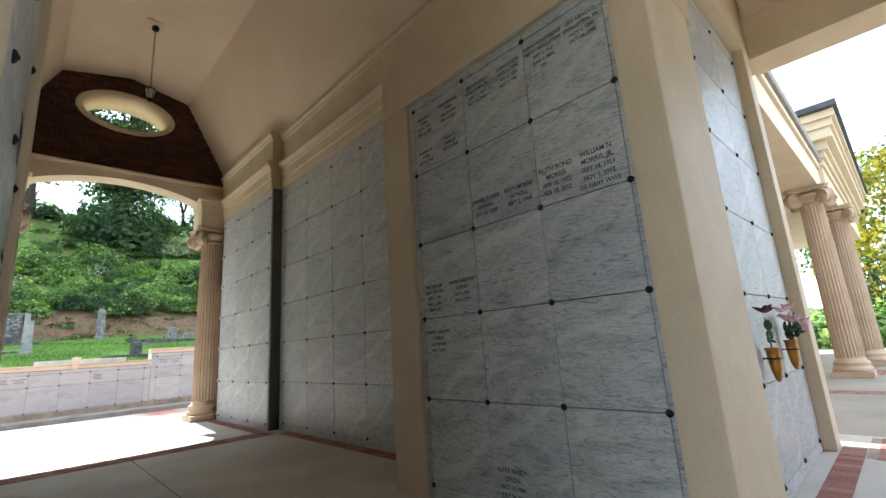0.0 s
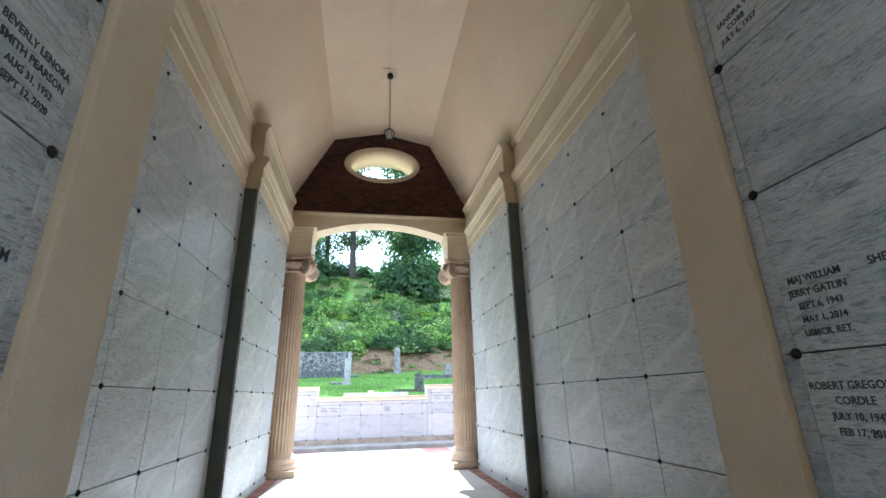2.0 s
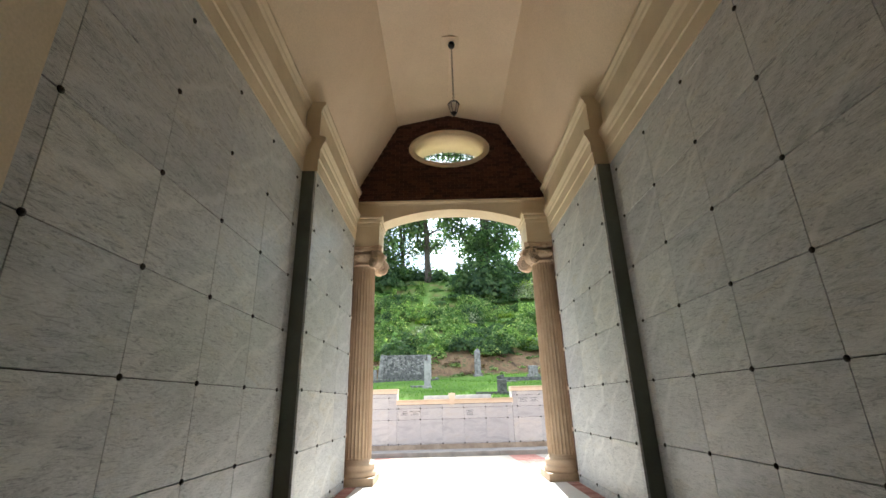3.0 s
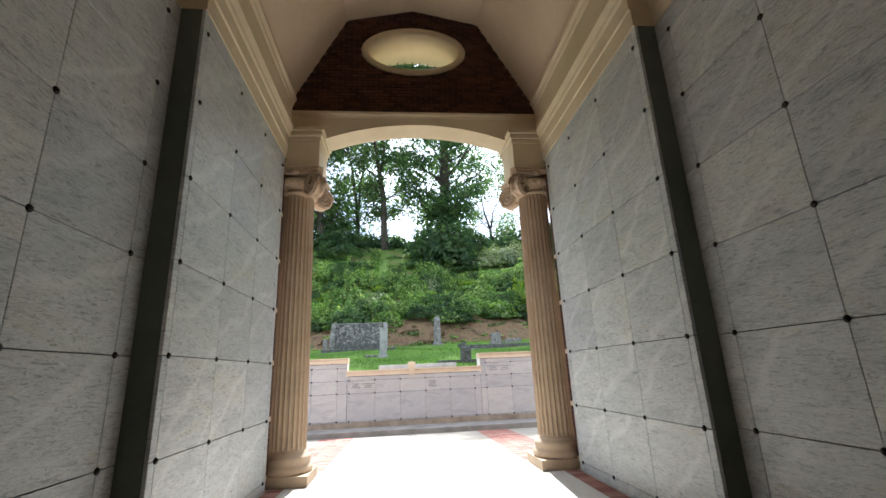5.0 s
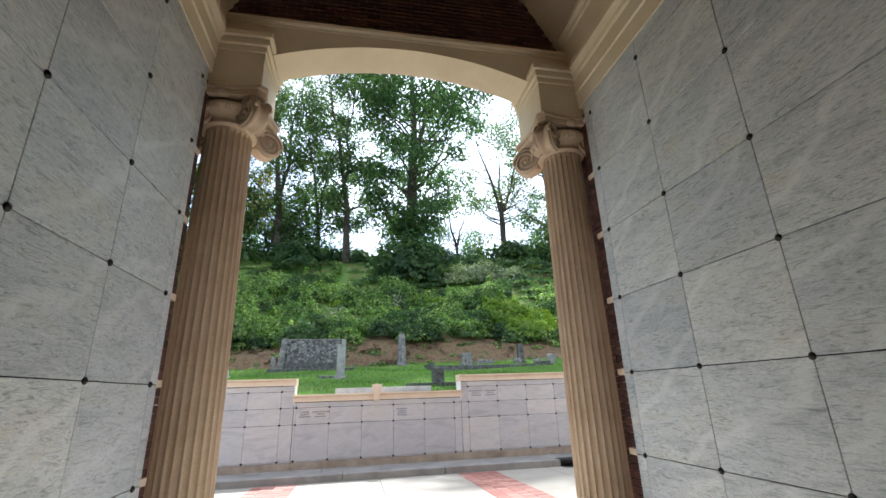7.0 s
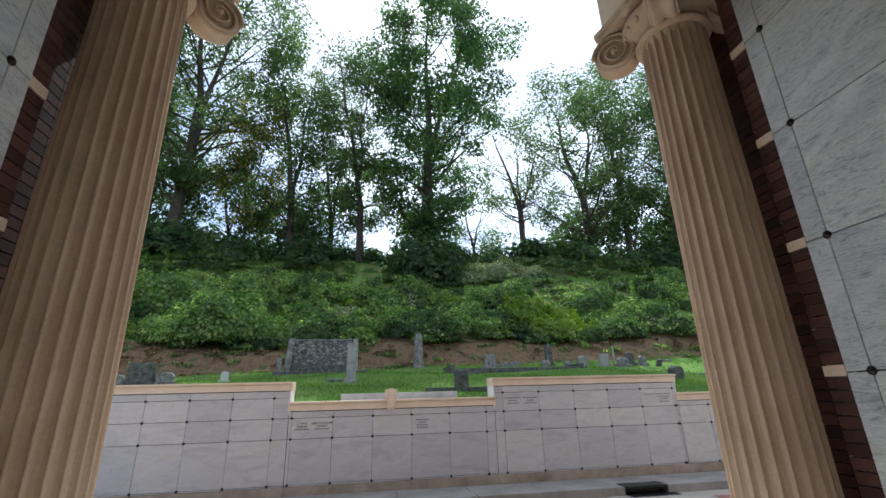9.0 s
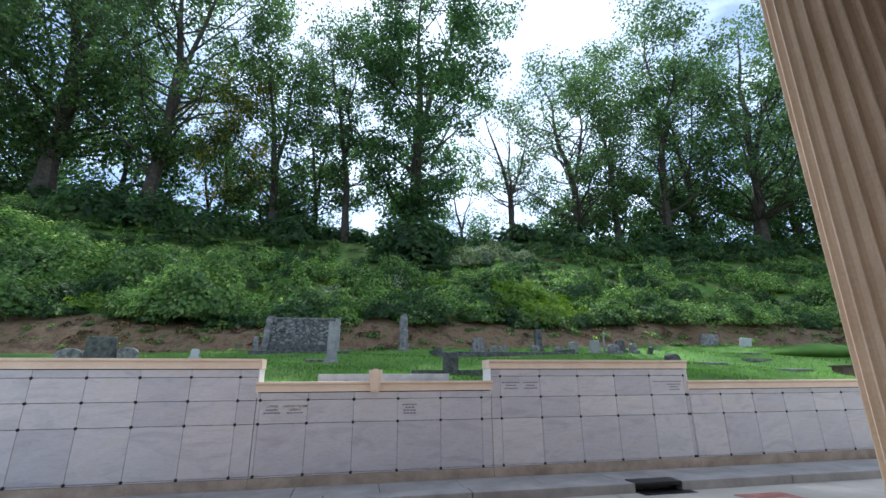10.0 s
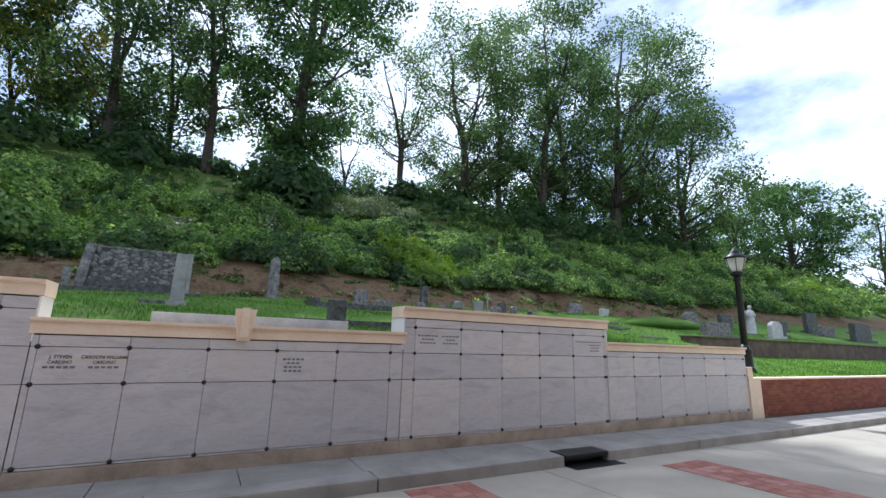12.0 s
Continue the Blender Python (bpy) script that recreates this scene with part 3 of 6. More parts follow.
# ---------------------------------------------------------------- fluted columns
def fluted_column(x, y):
    col = empty("column", pose(x, y, 0), "fluted cream stone column with a scrolled Ionic capital", "column", group="columns of the arched opening")
    part("plinth", boxm(-0.375, 0.375, -0.375, 0.375, 0, 0.135, 0.008), COLUMN_STONE, col)
    part("base", lathe([(0.36, 0.135), (0.372, 0.165), (0.372, 0.20), (0.355, 0.23), (0.34, 0.24), (0.332, 0.262), (0.334, 0.285), (0.335, 0.30), (0.342, 0.325), (0.333, 0.35), (0.308, 0.362), (0.290, 0.385), (0.278, 0.42)], 48), COLUMN_STONE, col, smooth=True)
    bm, n, rings = bmesh.new(), 24, []
    for k in range(15):
        f = k / 14
        r = 0.274 - 0.036 * f ** 1.6
        z = 0.42 + 3.83 * f
        loop = []
        for i in range(n):
            for q, dep in ((0.0, 0), (0.10, 0), (0.20, 0.55), (0.36, 0.95), (0.55, 1), (0.74, 0.95), (0.90, 0.55)):
                depth = dep * 0.027 * (0 if k in (0, 14) else 1)
                a = 2 * math.pi * (i + q) / n
                loop.append(bm.verts.new(((r - depth) * math.cos(a), (r - depth) * math.sin(a), z if k not in (1, 13) else (0.47 if k == 1 else 4.20))))
        rings.append(loop)
    for a, b in zip(rings, rings[1:]):
        for i in range(len(a)):
            bm.faces.new((a[i], a[(i + 1) % len(a)], b[(i + 1) % len(a)], b[i]))
    part("shaft", bm, COLUMN_STONE, col)
    cap = Matrix.Translation((0, 0, 4.25)) @ Matrix.Diagonal((1.08, 1.08, 1.0, 1)) @ Matrix.Translation((0, 0, -4.08))
    part("necking", lathe([(0.24, 4.08), (0.262, 4.09), (0.268, 4.105), (0.262, 4.12), (0.245, 4.13), (0.25, 4.17), (0.30, 4.22), (0.335, 4.27), (0.34, 4.30), (0.31, 4.34)], 40), COLUMN_STONE, col, m=cap, smooth=True)
    egg = bmesh.new()
    for k in range(20):
        a = 2 * math.pi * (k + 0.5) / 20
        bmesh.ops.create_uvsphere(egg, u_segments=8, v_segments=6, radius=0.034, matrix=pose(0.315 * math.cos(a), 0.315 * math.sin(a), 4.262) @ Matrix.Diagonal((0.8, 0.8, 1.3, 1)))
    part("egg_moulding", egg, COLUMN_STONE, col, m=cap, smooth=True)
    ab = bmesh.new()
    for z0, z1, w in ((4.55, 4.605, 0.385), (4.61, 4.65, 0.41)):
        pts = []
        for q in range(4):
            a = math.pi / 4 + q * math.pi / 2
            c0 = Vector((math.cos(a), math.sin(a), 0)) * w * 1.33
            d0 = Vector((-math.sin(a), math.cos(a), 0)) * 0.045
            nx = math.pi / 4 + (q + 1) * math.pi / 2
            mid = Vector((math.cos(a + math.pi / 4), math.sin(a + math.pi / 4), 0)) * (w * 0.80)
            pts += [c0 - d0, c0 + d0]
            e = Vector((math.cos(nx), math.sin(nx), 0)) * w * 1.33 - Vector((-math.sin(nx), math.cos(nx), 0)) * 0.045
            for f in (0.25, 0.5, 0.75):
                pts.append((1 - f) ** 2 * (c0 + d0) + 2 * f * (1 - f) * (mid * 0.95) + f * f * e)
        lo = [ab.verts.new((p.x, p.y, z0)) for p in pts]
        hi = [ab.verts.new((p.x, p.y, z1)) for p in pts]
        for i in range(len(pts)):
            j = (i + 1) % len(pts)
            ab.faces.new((lo[i], lo[j], hi[j], hi[i]))
        ab.faces.new(lo[::-1])
        ab.faces.new(hi)
    part("abacus", ab, COLUMN_STONE, col, m=Matrix.Diagonal((1.08, 1.08, 1, 1)))
    for q in range(4):                       # a scroll at each corner, seen from both its sides
        a = math.pi / 4 + q * math.pi / 2
        bm = bmesh.new()
        lathe([(0.012, -0.075), (0.15, -0.075), (0.162, -0.06), (0.15, -0.03), (0.13, 0.0), (0.15, 0.03), (0.162, 0.06), (0.15, 0.075), (0.012, 0.075)], 28, bm)
        for sgn in (-1, 1):
            pts, rad = [], []
            for k in range(60):
                f = k / 59
                th = f * 2 * math.pi * 2.6
                r = 0.148 * (1 - f) ** 0.8 + 0.016
                pts.append((r * math.cos(th), r * math.sin(th), sgn * (0.078 + 0.012 * f)))
                rad.append(0.017 - 0.008 * f)
            tube(bm, pts, rad, 6)
            bmesh.ops.create_uvsphere(bm, u_segments=10, v_segments=6, radius=0.026, matrix=Matrix.Translation((0, 0, sgn * 0.088)))
        m = Matrix.Rotation(a, 4, "Z") @ Matrix.Translation((0.435, 0, 4.355)) @ Matrix.Rotation(math.pi / 2, 4, "X")
        part("volute", bm, COLUMN_STONE, col, m=m @ Matrix.Diagonal((1.12, 1.12, 1.1, 1)), smooth=True)
        nk = bmesh.new()                     # band from the abacus down to the scroll
        tube(nk, [(0.20, 0, 4.51), (0.30, 0, 4.535), (0.40, 0, 4.525), (0.47, 0, 4.47)], [0.06, 0.055, 0.045, 0.03], 8)
        part("scroll_band", nk, COLUMN_STONE, col, m=Matrix.Rotation(a, 4, "Z") @ Matrix.Diagonal((1.1, 1.1, 1, 1)), smooth=True)
    for q in range(4):
        a = q * math.pi / 2
        bm = bmesh.new()
        bmesh.ops.create_uvsphere(bm, u_segments=10, v_segments=6, radius=0.06, matrix=Matrix.Diagonal((0.6, 1.2, 1, 1)))
        part("flower", bm, COLUMN_STONE, col, m=Matrix.Rotation(a, 4, "Z") @ Matrix.Translation((0.365, 0, 4.58)), smooth=True)
    return col


COL_Y, COL_HALF = 9.78, 1.985
c0 = fluted_column(CX + COL_HALF, COL_Y)
copy_thing(c0, pose(CX - COL_HALF, COL_Y, 0))
for s in (1, -1):
    x = CX + s * COL_HALF
    blk = thing("impost_block", boxm(x - 0.37, x + 0.37, COL_Y - 0.36, COL_Y + 0.36, 4.652, 5.22, 0.006), CREAM, "cream painted impost block above a column capital", "impost", group="impost blocks")
    part("cap_moulding", boxm(x - 0.385, x + 0.385, COL_Y - 0.375, COL_Y + 0.365, 5.13, 5.205, 0.008), CREAM, blk)
    part("cap_ogee", boxm(x - 0.415, x + 0.415, COL_Y - 0.405, COL_Y + 0.375, 5.207, 5.295, 0.022), CREAM, blk)
    part("cap_fillet", boxm(x - 0.445, x + 0.445, COL_Y - 0.435, COL_Y + 0.385, 5.297, 5.365, 0.008), CREAM, blk)

# ---------------------------------------------------------------- hanging lantern
lan = empty("hanging_lantern", pose(CX + 0.05, 7.56, 0), "small black iron lantern hanging on a long chain", "lantern")
part("ceiling_plate", boxm(-0.20, 0.20, -0.17, 0.17, 8.375, 8.40, 0.004), CEIL, lan, "painted mounting plate")
part("canopy", lathe([(0.03, 8.27), (0.06, 8.285), (0.07, 8.33), (0.055, 8.375)], 16), IRON, lan, smooth=True)
ch = bmesh.new()
for k in range(34):
    z = 8.27 - 0.04 * k
    tube(ch, [(0.016 * math.cos(t) * (1 if k % 2 else 0), 0.016 * math.cos(t) * (0 if k % 2 else 1), z + 0.025 * math.sin(t)) for t in [q * math.pi / 5 for q in range(11)]], [0.005] * 11, 5)
part("chain", ch, IRON, lan)
part("cap", lathe([(0.012, 6.98), (0.03, 6.95), (0.035, 6.93), (0.07, 6.905), (0.115, 6.885), (0.12, 6.87)], 6), IRON, lan)
lb = bmesh.new()
for k in range(6):
    a = 2 * math.pi * k / 6
    tube(lb, [(0.105 * math.cos(a), 0.105 * math.sin(a), 6.87), (0.055 * math.cos(a), 0.055 * math.sin(a), 6.67)], [0.008, 0.007], 5)
part("cage", lb, IRON, lan)
part("glass", lathe([(0.045, 6.672), (0.092, 6.868)], 6), FROSTED, lan)
part("finial", lathe([(0.06, 6.67), (0.05, 6.65), (0.02, 6.64), (0.022, 6.615), (0.006, 6.59)], 12), IRON, lan, smooth=True)

# ---------------------------------------------------------------- front hall where the walk begins
P_COLS = [3.235, 4.158, 5.084, 5.998]
for s, tag in ((1, "east"), (-1, "west")):
    xs = [P_COLS[0], P_COLS[1], P_COLS[2], P_COLS[3]] if s > 0 else sorted(2 * CX - x for x in P_COLS)
    lo, hi = (3.632, 6.13) if s > 0 else (2 * CX - 6.13, 2 * CX - 3.632)
    xs = [x for x in xs if lo < x < hi]
    wp = thing("front_wall_" + tag, boxm(lo, hi, -1.29, -1.19, 0, 4.80), JOINT, "grey marble crypt fronts with bronze studs facing the front hall", "wall", "structure")
    m = frame_of((0, -1.33, 0), (1, 0, 0), (0, 0, 1), (0, -1, 0))
    crypt_wall(wp, m, xs, LINES7, 4.76, lo, hi, MARBLE)
    walls["p", s] = (wp, m)
    e0, e1 = sorted(((CX + s * 4.95), (CX + s * 5.26)))
    thing("end_pilaster_" + tag, boxm(e0, e1, -1.45, -1.19, 0, 4.80, 0.012), CREAM, "cream painted end pilaster", "pilaster", "structure")
    f0, f1 = sorted((CX + s * 2.42, CX + s * 5.82))
    thing("front_frieze_" + tag, boxm(f0, f1, -1.46, -1.19, 4.802, 5.70, 0.01), CREAM, "cream painted frieze over the marble", "frieze", "structure")
    f0, f1 = sorted((CX + s * (WA - 0.04), CX + s * 2.42))
    thing("front_pier_head_" + tag, boxm(f0, f1, -1.452, -1.19, 4.872, 5.70), CREAM, "cream painted wall head", "wall", "structure")
    b0, b1 = sorted((CX + s * 5.26, CX + s * 5.82))
    b = thing("side_beam_" + tag, boxm(b0, b1, -9.2, -1.462, 4.77, 5.70, 0.01), CREAM, "cream painted beam over the side opening", "beam", "structure")
    part("bed_moulding", sweep([(-0.02, 5.36), (0.02, 5.36), (0.035, 5.42), (0.09, 5.5), (0.10, 5.58), (-0.02, 5.60)], (CX + s * 5.26, -9.2, -s, 0), (CX + s * 5.26, -1.5, -s, 0)), CREAM, b)
    # outer wall of the block, closing it
    w0, w1 = sorted((CX + s * 5.0, CX + s * 5.3))
    thing("block_side_wall_" + tag, boxm(w0, w1, -1.188, 10.0, 0, 6.0), CREAM, "plain cream painted outer wall", "wall", "structure")
    w0, w1 = sorted((CX + s * 2.95, CX + s * 5.0))
    thing("back_wall_" + tag, boxm(w0, w1, 9.7, 10.0, 0, 6.6), BRICK, "dark red brick outer wall", "wall", "structure")
# ceiling carried back to y -9.2, out of view, to dim the near marble
thing("front_ceiling", boxm(CX - 5.9, CX + 5.9, -9.2, -1.2, 5.70, 5.85), CEIL, "flat cream painted ceiling of the front hall, extended unseen to cut daylight", "ceiling", "structure")
thing("vault_end_wall", boxm(CX - 2.9, CX + 2.9, -1.50, -1.30, 5.86, 8.8), CREAM, "plain cream painted wall closing the vault", "wall", "structure")
# two unseen walls added to hold daylight off the near marble
thing("hall_west_light_block", boxm(CX - 5.82, CX - 5.5, -9.2, -5.9, 0, 4.765), CREAM, "plain cream wall added unseen to cut daylight from the west", "wall", "structure")
thing("hall_back_light_block", boxm(CX - 5.9, CX + 5.9, -9.6, -9.22, 0, 5.9), CREAM, "plain cream wall added unseen to cut daylight from behind", "wall", "structure")
for s in (1, -1):
    x = CX + s * 5.54
    thing("hall_pier", boxm(x - 0.28, x + 0.28, -9.2, -8.7, 0, 4.768, 0.012), CREAM, "square cream painted pier", "pier", group="hall piers")

# ---------------------------------------------------------------- floor
thing("floor", boxm(CX - 5.9, CX + 5.9, -9.3, 10.25, -0.30, 0.0), FLOOR, "worn grey-tan concrete floor with a centre joint", "floor", "structure")
floor_trim = thing("floor_joint", boxm(CX - 0.024, CX - 0.016, 1.0, 5.95, 0.0005, 0.002), JOINT, "dark saw-cut joint in the concrete", "joint", "structure")

# ---------------------------------------------------------------- outdoor ground
def lerp(x, pts):
    for (a, p), (b, q) in zip(pts, pts[1:]):
        if x <= b:
            return p + (q - p) * max(0.0, (x - a) / (b - a))
    return pts[-1][1]


TOP = [(-400, 20), (-40, 19.5), (-22, 18.4), (-12, 16.2), (0, 16.0), (7, 15.6), (18, 17.2), (26, 16.8), (52, 17.6), (70, 17.2), (110, 15.0), (200, 14), (500, 12)]


def ground_z(x, y):
    if y < 16.46:
        return -0.42
    z0 = lerp(x, [(10.9, 1.30), (12.4, 0.78), (60, 0.8)])
    zl = 3.05 + 0.018 * max(-20.0, min(x, 60.0))
    if y < 21.8 and x > 17.6:
        f = (y - 16.46) / 5.34
        up = z0 + (zl - z0) * (y - 16.46) / 14.54
        return up + (z0 + 0.42 * f - up) * min(1.0, (x - 17.6) / 1.2)
    if y < 31:
        f = (y - 16.46) / 14.54
        return z0 + (zl - z0) * f + 0.05 * math.sin(x * 0.7 + y) * min(1, (y - 16.46))
    if y < 32.3:
        return zl + 1.15 * (y - 31) / 1.3
    zb, zt = zl + 1.15, lerp(x, TOP)
    if y < 54:
        f = (y - 32.3) / 21.7
        return zb + (zt - zb) * (f * 0.85 + 0.15 * f * f) + 0.35 * math.sin(x * 0.35) * math.sin(y * 0.4)
    return zt + 0.06 * min(y - 54, 30) - 0.02 * max(0, y - 90)


xs = sorted({*[-500, -300, -200, -140, -100, -80], *[i * 2.0 for i in range(-32, 60)], *[i * 0.5 for i in range(-30, 60)], 11.0, 11.6, 12.2, 140, 180, 240, 340, 500})
ys = sorted({*[-500, -200, -80, -40, -10, 5, 12], 16.45, 16.47, 21.79, 21.83, *[16.7 + 0.75 * i for i in range(19)], 30.99, *[31 + 0.33 * i for i in range(5)], *[33 + 1.0 * i for i in range(30)], 66, 72, 80, 95, 120, 160, 240, 400, 600})
vals = [(x, y, ground_z(x, y)) for y in ys for x in xs]
nx = len(xs)
faces = [(j * nx + i, j * nx + i + 1, (j + 1) * nx + i + 1, (j + 1) * nx + i) for j in range(len(ys) - 1) for i in range(nx - 1)]
me = bpy.data.meshes.new("ground")
me.from_pydata(vals, [], faces)
me.materials.append(GROUND)
bare = me.attributes.new("bare", "FLOAT", "POINT")
bare.data.foreach_set("value", [0.0 if y < 29.9 + 0.06 * max(0.0, min(x, 16.0)) else (0.42 if y < 31.2 else ((1.0 if x < 4 else 0.62) if y < 33.2 else 0.36)) for x, y, z in vals])
for p in me.polygons:
    p.use_smooth = True
tagged(new("ground", me), "mown grass rising to a steep bare soil bank", "ground", kind="structure")

# paving of the drive: falls to the kerb
KERB_Y, DRIVE_LOW = 15.16, -0.14
bm = bmesh.new()
rows = [[bm.verts.new((x, y, z)) for x in (-60, 80)] for y, z in ((10.262, -0.012), (12.5, -0.06), (KERB_Y + 0.1, DRIVE_LOW))]
for a, b in zip(rows, rows[1:]):
    bm.faces.new((a[0], a[1], b[1], b[0]))
bmesh.ops.recalc_face_normals(bm, faces=bm.faces)
drive = thing("road", bm, ROAD, "sunlit pale concrete drive between building and kerb", "road", "structure")
thing("forecourt", boxm(CX + 5.92, 60, -40, 10.26, -0.30, -0.004), ROAD, "pale concrete forecourt with brick bands", "pavement", "structure")
thing("forecourt", boxm(-60, CX - 5.92, -40, 10.26, -0.30, -0.004), ROAD, "pale concrete forecourt", "pavement", "structure")
thing("forecourt", boxm(CX - 5.92, CX + 5.92, -40, -9.302, -0.30, -0.004), ROAD, "pale concrete forecourt", "pavement", "structure")


def drive_z(y):
    return lerp(y, [(10.262, -0.012), (12.5, -0.06), (KERB_Y + 0.1, DRIVE_LOW)])


# joints of the drive: a low arc before the opening and straight cuts
bm = bmesh.new()
pts = []
for k in range(41):
    x = CX - 1.75 + 3.5 * k / 40
    pts.append((x, 10.30 + 0.42 * math.cos((x - CX) / 1.75 * math.pi / 2)))
for (xa, ya), (xb, yb) in zip(pts, pts[1:]):
    bm.faces.new([bm.verts.new(p) for p in ((xa, ya, drive_z(ya) + 0.002), (xb, yb, drive_z(yb) + 0.002), (xb, yb + 0.026, drive_z(yb) + 0.002), (xa, ya + 0.026, drive_z(ya) + 0.002))])
thing("arc_joint", bm, JOINT, "thin curved joint in the concrete drive", "joint", "structure")
for x in (CX, 4.75, 8.6, 11.8):
    bm = bmesh.new()
    for ya, yb in ((10.75 if x == CX else 10.3, 12.5), (12.5, KERB_Y)):
        bm.faces.new([bm.verts.new(p) for p in ((x, ya, drive_z(ya) + 0.002), (x + 0.01, ya, drive_z(ya) + 0.002), (x + 0.01, yb, drive_z(yb) + 0.002), (x, yb, drive_z(yb) + 0.002))])
    thing("drive_joint", bm, JOINT, "straight joint in the concrete drive", "joint", "structure")

# kerb with joints and a drain inlet; footway slabs
INLET = (5.15, 5.95)
kerb = empty("kerb", pose(0, 0, 0), "weathered concrete kerb with a dark drain inlet", "kerb", "structure")
cuts = [-60, -30, -12, -6, -2.4, 0.45, 2.55, INLET[0], INLET[1], 8.05, 11, 14, 20, 30, 80]
for a, b in zip(cuts, cuts[1:]):
    if a == INLET[0]:
        part("inlet_lintel", boxm(a, b, KERB_Y - 0.012, KERB_Y + 0.30, -0.055, 0.004, 0.018), IRON, kerb, "black iron lintel plate")
        continue
    part("kerb_stone", boxm(a + 0.006, b - 0.006, KERB_Y, KERB_Y + 0.30, -0.30, -0.002, 0.02), KERB, kerb)
foot = empty("footway", pose(0, 0, 0), "narrow footway of concrete slabs behind the kerb", "pavement", "structure")
x = -40.0
while x < 60:
    part("paving_slab", boxm(x + 0.005, x + 1.245, KERB_Y + 0.306, 16.10, -0.30, -0.006, 0.006), KERB, foot)
    x += 1.25
# chamber back coloured black for the shade inside the inlet
thing("inlet_chamber", boxm(INLET[0], INLET[1], KERB_Y + 0.16, KERB_Y + 0.30, -0.5, -0.056), IRON, "back of the drain chamber, its shade put in as black", "drain", "structure")
thing("inlet_apron", boxm(INLET[0] + 0.02, INLET[1] + 0.12, KERB_Y - 0.20, KERB_Y + 0.30, DRIVE_LOW - 0.1, DRIVE_LOW + 0.012), IRON, "dark iron drain plate before the inlet", "drain", "structure")

# ---------------------------------------------------------------- low crypt wall across the drive
RW = frame_of((0, 16.10, 0), (math.cos(0.014), math.sin(0.014), 0), (0, 0, 1), (math.sin(0.014), -math.cos(0.014), 0))
L1, L2, L3, L4 = 0.165, 0.905, 1.257, 1.61


def retaining(tag, a, b, cols, lines, top, label):
    w = empty("retaining_wall_" + tag, RW, label, "wall", "structure")
    part("core", boxm(a, b, 0.02, top - 0.16, -0.45, -0.036), JOINT, w)
    crypt_wall(w, Matrix.Identity(4), cols, lines, top - 0.17, a, b, MARBLE_OUT, v_bot=0.14)
    part("base_course", boxm(a, b, -0.2, 0.138, -0.10, 0.02, 0.008), BASE_STONE, w)
    cap = [(-0.40, top - 0.16), (0.012, top - 0.16), (0.016, top - 0.055), (0.035, top - 0.05), (0.055, top - 0.03), (0.058, top - 0.004), (-0.40, top)]
    bm = bmesh.new()
    e0, e1 = a - 0.03, b + 0.03
    ends = [[bm.verts.new((x, z, p)) for p, z in cap] for x in (e0, e1)]
    for i in range(len(cap)):
        bm.faces.new((ends[0][i], ends[0][(i + 1) % len(cap)], ends[1][(i + 1) % len(cap)], ends[1][i]))
    bm.faces.new(ends[0][::-1])
    bm.faces.new(ends[1])
    bmesh.ops.recalc_face_normals(bm, faces=bm.faces)
    part("coping", bm, CREAM_STONE, w, "cream stone coping")
    for u in (a, b):                         # end faces, whiter than the fronts, stand clear where the next stretch is lower
        if top > 1.7:
            part("end_slab", boxm(u - 0.012, u + 0.012, 1.30, top - 0.162, -0.44, -0.002, 0.003), END_WHITE, w)
    return w


MID = [-0.64 + 0.728 * k for k in range(6)]
LEFT = [-0.975 - 0.715 * k for k in range(9)]
RIGHT = [3.36 + 0.752 * k for k in range(6)]
LOW = [7.16 + 0.745 * k for k in range(7)]
rw_l = retaining("west", -8.2, -0.70, LEFT, [L1, L2, L3, L4], 1.90, "pale marble crypt wall with a cream coping, tall end")
rw_m = retaining("middle", -0.695, 3.18, MID, [L1, L2, L3], 1.54, "low pale marble crypt wall with a cream coping")
rw_r = retaining("east", 3.185, 7.20, RIGHT, [L1, L2, L3, L4], 1.90, "pale marble crypt wall with a cream coping, tall middle")
rw_e = retaining("end", 7.205, 11.72, LOW, [L1, L2, L3], 1.52, "low pale marble crypt wall running to the brick wall")
key = bmesh.new()
vs = [key.verts.new(p) for p in ((-0.07, 1.36, 0.02), (0.07, 1.36, 0.02), (0.115, 1.72, 0.02), (-0.115, 1.72, 0.02), (-0.07, 1.36, 0.075), (0.07, 1.36, 0.075), (0.115, 1.72, 0.095), (-0.115, 1.72, 0.095))]
for f in ((3, 2, 1, 0), (4, 5, 6, 7), (0, 1, 5, 4), (1, 2, 6, 5), (2, 3, 7, 6), (3, 0, 4, 7)):
    key.faces.new([vs[i] for i in f])
bmesh.ops.translate(key, vec=(1.15, 0, 0), verts=key.verts)
box(key, 1.15 - 0.045, 1.15 + 0.045, 1.40, 1.735, 0.07, 0.105)
part("keystone", key, CREAM_STONE, rw_m, "carved stone keystone")
pier = empty("end_pier", RW, "cream stone end pier of the crypt wall", "pier", "structure")
part("pier_body", boxm(11.73, 12.22, -0.2, 0.84, -0.45, 0.035, 0.01), CREAM_STONE, pier)
part("pier_step", boxm(11.73, 11.95, 0.842, 1.08, -0.40, 0.02, 0.01), CREAM_STONE, pier)
